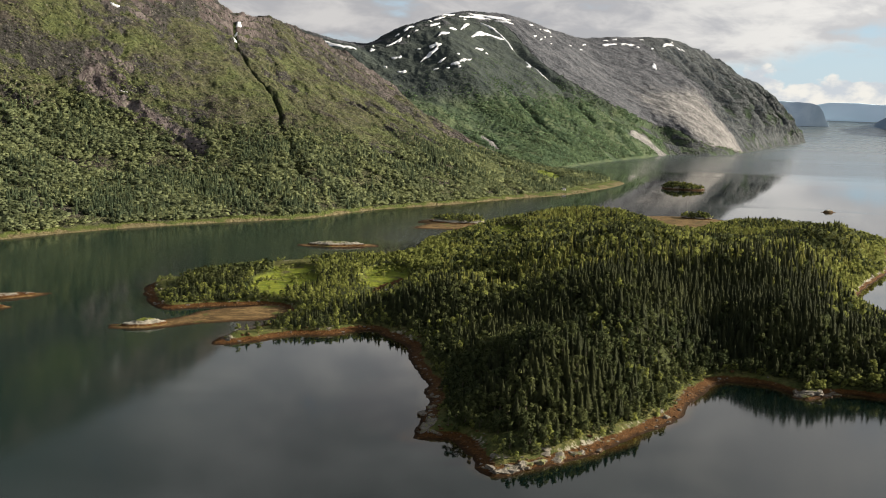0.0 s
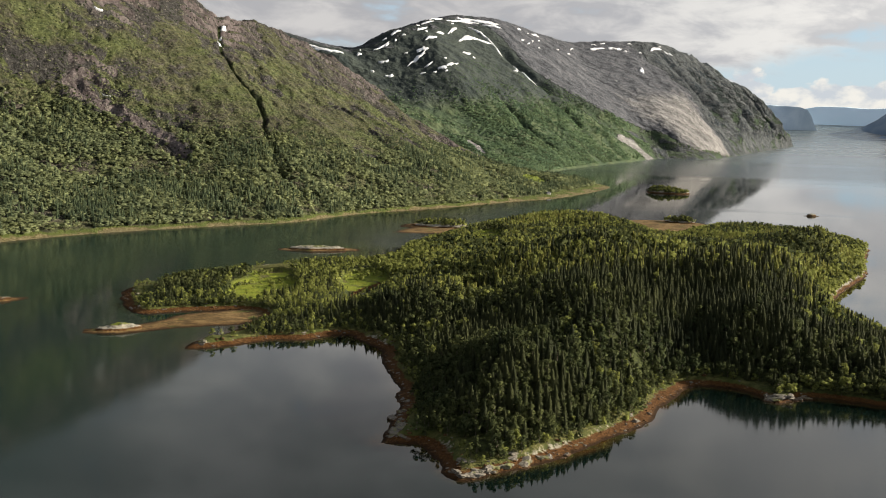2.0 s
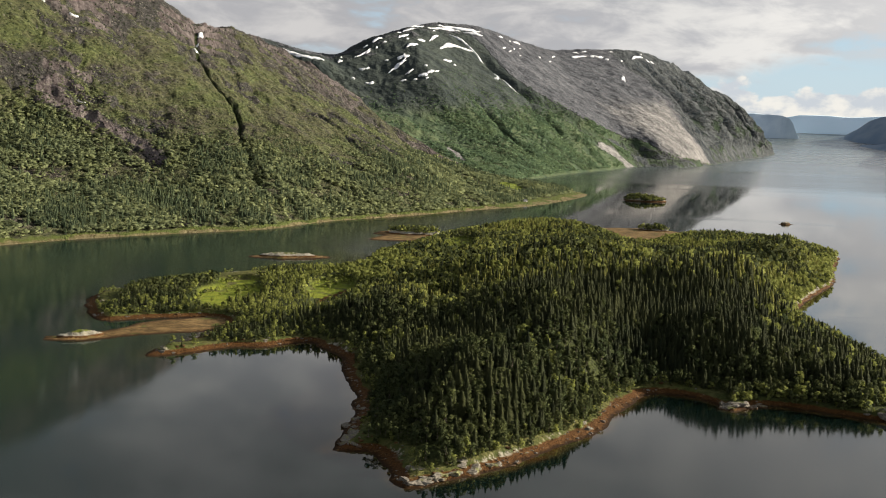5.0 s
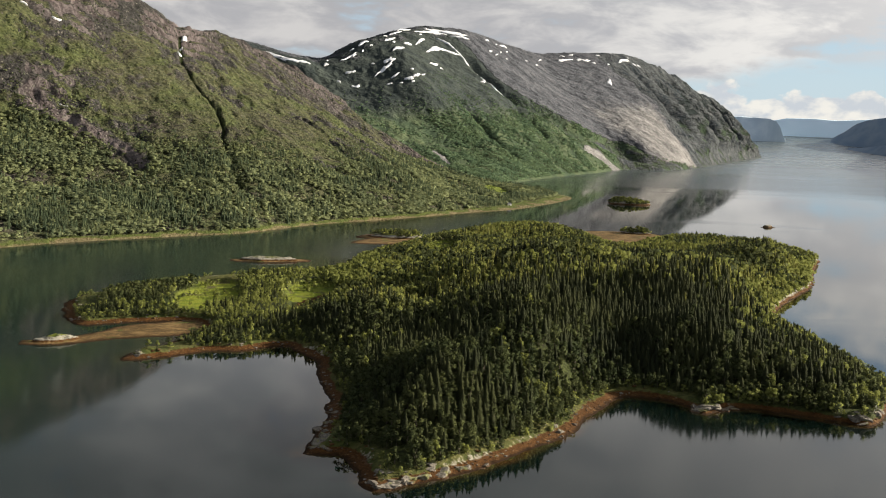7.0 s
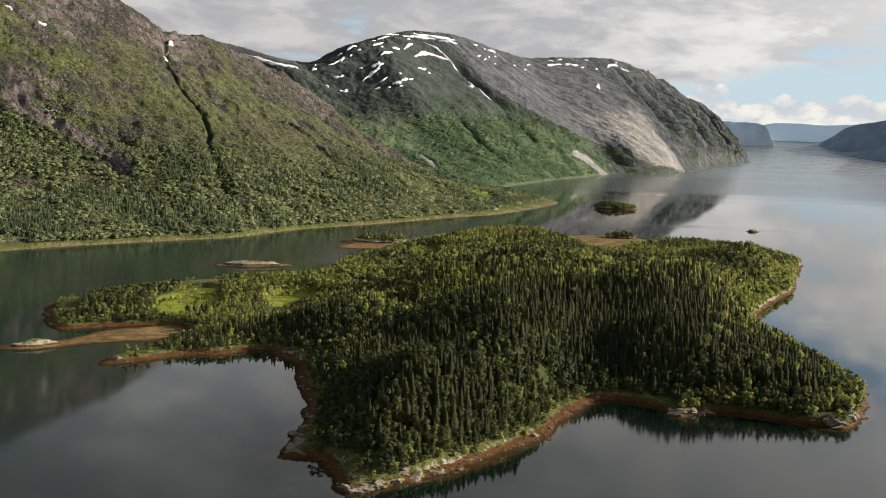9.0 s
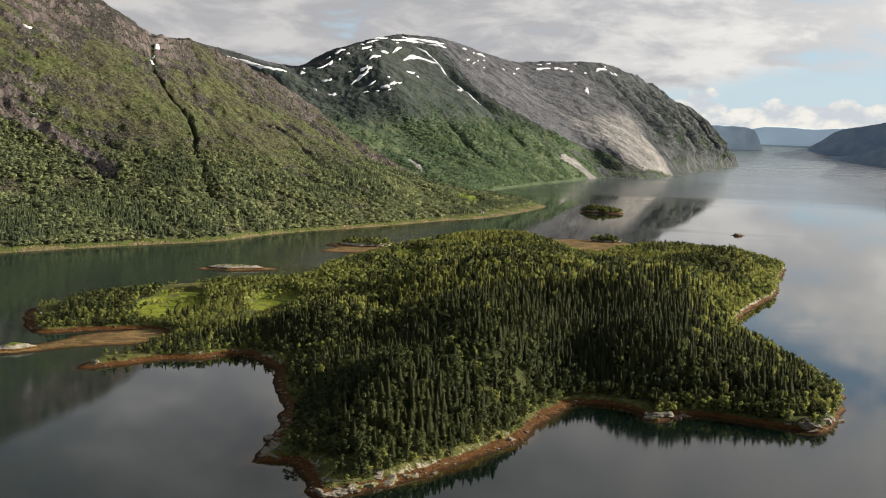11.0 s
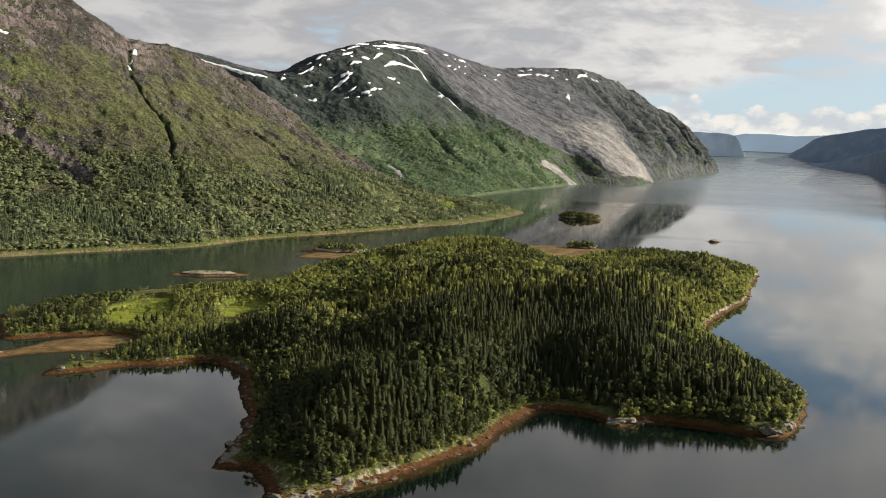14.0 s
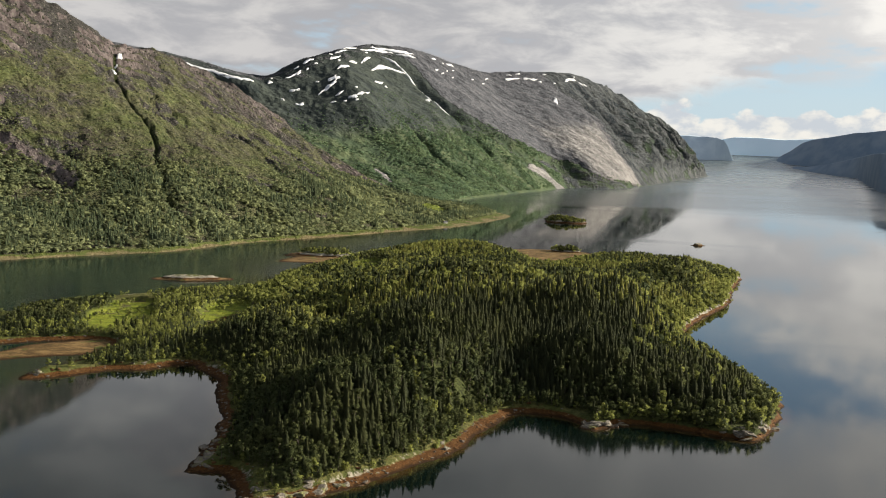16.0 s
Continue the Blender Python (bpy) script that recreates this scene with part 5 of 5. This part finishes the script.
def snow_patch(p, pu, pv, u, v, long, wide, tilt, rng):
    """An uneven sheet of snow lying on a slope, thick in the middle, its rim sunk into the ground."""
    here, right, above = (sample(p, np.array([a]), np.array([b]), pu, pv)[0] for a, b in ((u, v), (u + 0.1, v), (u, v + 0.1)))
    mu, mv = np.linalg.norm(right - here) * 10, np.linalg.norm(above - here) * 10
    angles = np.linspace(0, 2 * math.pi, 36, endpoint=False)
    edge = 1 + 0.28 * np.sin(2 * angles + rng.uniform(0, 6)) * rng.uniform(0.3, 1) + 0.22 * np.sin(3 * angles + rng.uniform(0, 6)) + 0.16 * np.sin(5 * angles + rng.uniform(0, 6)) + 0.10 * np.sin(9 * angles + rng.uniform(0, 6))
    rings = np.array([0.02, 0.3, 0.55, 0.8, 0.95, 1.0])
    lift = np.array([1.5, 1.5, 1.4, 1.2, 0.8, -1.2])
    r, a = np.meshgrid(rings, angles, indexing="ij")
    x, y = r * edge * np.cos(a) * long, r * edge * np.sin(a) * wide
    c, s = math.cos(tilt), math.sin(tilt)
    q = sample(p, u + (x * c - y * s) / mu, v + (x * s + y * c) / mv, pu, pv)
    normal = np.cross(right - here, above - here)
    normal = normal / np.linalg.norm(normal) * (1 if normal[2] > 0 else -1)
    q = q + lift[:, None, None] * normal
    i = np.arange(q.shape[0] * 36).reshape(-1, 36)
    j = np.roll(i, -1, axis=1)
    f = np.stack([i[:-1], j[:-1], j[1:], i[1:]], -1).reshape(-1, 4)
    ob = new("snow_patch", build_mesh("snow_patch", q.reshape(-1, 3), f, [SNOW]))
    return tagged(ob, "patch of old white snow lying on the mountain", "snow", "snow patches on the mountains")


def lay_snow():
    rng = np.random.default_rng(150)
    large = [(1.43, 2.66, 46, 9), (2.0, 2.61, 13, 6), (4.93, 2.45, 15, 7), (4.07, 2.73, 12, 4), (4.83, 2.66, 13, 6), (5.6, 2.5, 15, 6), (6.45, 2.78, 28, 11), (6.03, 2.38, 22, 8), (4.5, 2.32, 8, 9), (4.23, 2.23, 13, 4),
             (4.7, 1.98, 5, 7), (4.93, 2.0, 6, 5), (5.6, 2.16, 11, 4), (7.83, 2.77, 10, 6), (9.33, 2.61, 12, 5), (9.7, 2.62, 13, 5), (10.63, 2.55, 15, 6), (9.83, 2.07, 5, 12), (5.3, 2.84, 20, 5), (6.05, 2.72, 22, 6), (6.75, 2.70, 12, 5), (5.0, 2.76, 15, 5), (5.25, 2.52, 12, 4), (3.6, 2.62, 12, 3.5)]
    for u, v, a, b in large:
        snow_patch(FAR, 30, 44, u, v, a * 1.5, b * 1.05, rng.normal(0, 0.2), rng)
    for u, v in zip(rng.uniform(2.6, 7.2, 24), rng.uniform(1.9, 2.9, 24)):
        snow_patch(FAR, 30, 44, u, v, rng.uniform(2.5, 8), rng.uniform(1.5, 3.5), rng.normal(0, 0.4), rng)
    for u, v in zip(rng.uniform(7.4, 11.2, 22), rng.uniform(2.45, 2.85, 22)):
        snow_patch(FAR, 30, 44, u, v, rng.uniform(2.5, 7), rng.uniform(1.5, 3.5), rng.normal(0, 0.5), rng)
    chute = spline([(6.22, 2.58), (6.45, 2.46), (6.67, 2.36), (6.80, 2.22), (6.9, 2.09), (7.05, 1.96), (7.17, 1.86)], 3)
    for (u, v), (u2, v2) in zip(chute[:-1], chute[1:]):
        a, b = sample(FAR, np.array([u, u2]), np.array([v, v2]), 30, 44)
        snow_patch(FAR, 30, 44, (u + u2) / 2, (v + v2) / 2, 2.5, np.linalg.norm(b - a) * 0.95, 0.55, rng)
    for u, v, a, b in [(4.45, 2.05, 3.4, 1.0), (5.97, 2.05, 1.9, 3.2), (6.0, 2.22, 2.2, 3.0), (6.06, 2.42, 2.8, 1.6), (4.34, 1.32, 3.0, 1.0), (4.09, 2.12, 3, 0.9)]:
        snow_patch(NEAR, PU, PV, u, v, a, b, rng.normal(0, 0.2), rng)


lay_snow()


# ---- rocks on the shores ----
def boulder(seed, flat):
    """A weathered slab of bedrock, about 1 across, cut by a few planes."""
    rng = np.random.default_rng(seed)
    bm = bmesh.new()
    bmesh.ops.create_icosphere(bm, subdivisions=4, radius=1.0)
    cuts = [(Vector(rng.normal(size=3)).normalized(), rng.uniform(0.45, 0.8)) for _ in range(14)]
    for v in bm.verts:
        co = v.co.copy()
        for d, k in cuts:
            over = co.dot(d) - k
            if over > 0:
                co -= d * over
        co += 0.16 * noise.noise_vector(co * 1.7 + Vector((seed, 0, 0))) + 0.08 * noise.noise_vector(co * 4.5) + 0.04 * noise.noise_vector(co * 11.0)
        step = 7.0 * (co.z + 0.35 * co.x)
        co += Vector((co.x, co.y, 0)) * 0.07 * (abs(step % 1.0 - 0.5) - 0.25)
        co.z = co.z * flat
        v.co = co
    me = bpy.data.meshes.new("rock")
    bm.to_mesh(me)
    bm.free()
    me.materials.append(ROCK)
    for poly in me.polygons:
        poly.use_smooth = True
    return me


def place_rocks():
    rng = np.random.default_rng(160)
    shapes = [boulder(k, f) for k, f in enumerate((0.45, 0.5, 0.6, 0.4, 0.55, 0.35))]

    def rock(x, y, size, label, group, least=0.45):
        z = float(island_height(np.array([x]), np.array([y]))[0][0])
        if z < least:
            return
        ob = new("rock", shapes[int(rng.integers(0, 6))])
        d = island_height(np.array([x + 3.0, x - 3.0, x, x]), np.array([y, y, y + 3.0, y - 3.0]))[1]
        along = math.atan2(d[0] - d[1], d[3] - d[2])
        ob.matrix_basis = Matrix.LocRotScale((x, y, max(z, 0.0) - 0.16 * size), Euler((rng.normal(0, 0.12), rng.normal(0, 0.12), along + rng.normal(0, 0.35))), (size * rng.uniform(1.0, 1.6), size * rng.uniform(0.65, 1.0), size * rng.uniform(0.7, 1.0)))
        tagged(ob, label, "rock", group)
    # outcrops at the points: x, y, size
    for x, y, size in ((1.5, 246, 2.6), (4.5, 248.5, 2.2), (9, 251.5, 2.4), (13, 255, 2.0), (6, 250, 2.0), (18, 260, 1.8), (23, 265, 1.9), (-16, 273, 2.4), (-15.5, 281, 2.8), (-15.5, 288, 2.6), (-16.5, 297, 2.2), (-17.5, 307, 2.0), (83, 326.5, 3.3), (84.5, 328.5, 3.0), (91, 330, 2.9), (92.5, 331.5, 2.4),
                       (126, 321.5, 3.0), (131, 326, 2.6), (135, 332, 2.2), (-108, 540, 3.4), (-104, 545, 2.6), (-118, 385, 2.2), (-87, 366, 2.0)):
        for _ in range(3):
            rock(x + rng.normal(0, 0.9), y + rng.normal(0, 0.9), size * rng.uniform(0.7, 1.05), "pale grey weathered bedrock outcrop at the water's edge", "rock outcrops on the shore", -1.0)
    # headlands: x, y, count, spread, size
    for x, y, count, spread, size in ((3, 247, 7, 3.2, 2.2), (13, 255, 6, 3.5, 1.7), (26, 270, 6, 4, 1.5), (42, 294, 6, 3, 1.6), (-18, 281, 7, 4, 2.0), (-22, 305, 5, 4, 1.6), (84, 327, 4, 1.8, 2.2), (92, 329, 3, 1.4, 2.2), (126, 323, 6, 4, 2.2),
                                      (139, 342, 5, 4, 1.8), (58, 333, 4, 3, 1.3), (-107, 539, 6, 4, 2.3), (-118, 387, 6, 4, 1.8), (-86, 370, 5, 4, 1.6), (-60, 385, 4, 5, 1.3), (-120, 419, 5, 4, 1.4), (-137, 450, 5, 5, 1.8), (196, 640, 5, 8, 2.2), (215, 700, 4, 6, 2.4), (165, 555, 4, 6, 2.0)):
        for _ in range(count):
            rock(x + rng.normal(0, spread * 0.7), y + rng.normal(0, spread * 0.7), 0.95 * size * rng.uniform(0.5, 1.25), "pale grey weathered bedrock knob on the tidal shore", "rocks on the shore")


place_rocks()


def shore_stones():
    """Loose stones on the tidal belt, one mesh."""
    rng = np.random.default_rng(170)
    x, y, _ = scatter(-145, 230, 236, 620, 1.3, 171)
    z, d, m = island_height(x, y)
    ok = (d > 0.6) & (d < 6.0) & (z > 0.1) & ((x < 80) | (z < 1.0)) & (rng.random(x.size) < 0.42)
    x, y, z = x[ok], y[ok], z[ok]
    bm = bmesh.new()
    bmesh.ops.create_icosphere(bm, subdivisions=1, radius=1.0)
    v = np.array([q.co for q in bm.verts])
    f = np.array([[q.index for q in face.verts] for face in bm.faces])
    bm.free()
    k = len(x)
    size = rng.uniform(0.12, 0.30, (k, 1, 1)) * (1 + 1.2 * (rng.random((k, 1, 1)) > 0.9))
    bits = v[None] * (1 + rng.normal(0, 0.22, (k, len(v), 1))) * size * np.array((1.3, 1.0, 0.7))
    bits += np.stack([x, y, z + 0.02], -1)[:, None]
    faces = (f[None] + (np.arange(k) * len(v))[:, None, None]).reshape(-1, 3)
    tagged(new("shore_stones", build_mesh("shore_stones", bits.reshape(-1, 3), faces, [STONES], None, False)), "loose brown and grey stones on the tidal shore", "stones", kind="stuff")


shore_stones()


# ---- small built things ----
def solid(name, mat, parent, size, at, taper=1.0, ridge=0.0):
    """A bevelled block, narrowed at the top by taper; with ridge, its top edge is drawn together into a roof line."""
    bm = bmesh.new()
    bmesh.ops.create_cube(bm, size=1.0)
    for v in bm.verts:
        k = taper if v.co.z > 0 else 1.0
        v.co = Vector((v.co.x * size[0] * k, v.co.y * size[1] * (k if not ridge or v.co.z < 0 else 0.04), v.co.z * size[2]))
    bmesh.ops.bevel(bm, geom=list(bm.edges), offset=min(size) * 0.06, segments=2, affect="EDGES")
    me = bpy.data.meshes.new(name)
    bm.to_mesh(me)
    bm.free()
    me.materials.append(mat)
    ob = new(name, me)
    ob.parent, ob.location = parent, at
    return ob


def paint_look(colour):
    def build(n):
        stain = n.noise(position(n), 1.3, 5.0)
        return surface(n, n.mix(n.step(stain, 0.45, 0.75), colour, tuple(0.65 * c for c in colour)), 0.6)
    return build


WHITE = material("white_paint", paint_look((0.78, 0.77, 0.73)))
SLATE = material("slate_roof", paint_look((0.10, 0.10, 0.11)))
DARK_WOOD = material("dark_wood", paint_look((0.07, 0.05, 0.035)))


def sea_mark(x, y):
    z = float(island_height(np.array([x]), np.array([y]))[0][0])
    mark = tagged(new("sea_mark"), "small white painted sea mark on the rocky point", "sea mark")
    mark.location = (x, y, z - 0.1)
    solid("post", WHITE, mark, (0.55, 0.55, 2.0), (0, 0, 1.0), 0.8)
    solid("cap", WHITE, mark, (0.62, 0.62, 0.22), (0, 0, 2.1), 0.6)


def boathouse(x, y, turn):
    hut = tagged(new("boathouse"), "small white boathouse with a dark roof by the shore", "boathouse")
    hut.location, hut.rotation_euler = (x, y, 1.0), (0, 0, radians(turn))
    solid("wall", WHITE, hut, (3.2, 2.4, 2.0), (0, 0, 1.0))
    solid("roof", SLATE, hut, (3.6, 2.9, 1.1), (0, 0, 2.5), 1.0, 1.0)
    solid("door", DARK_WOOD, hut, (0.9, 0.08, 1.6), (0, -1.22, 0.85))


sea_mark(132.5, 330.0)
boathouse(45.0, 1066.0, 30)
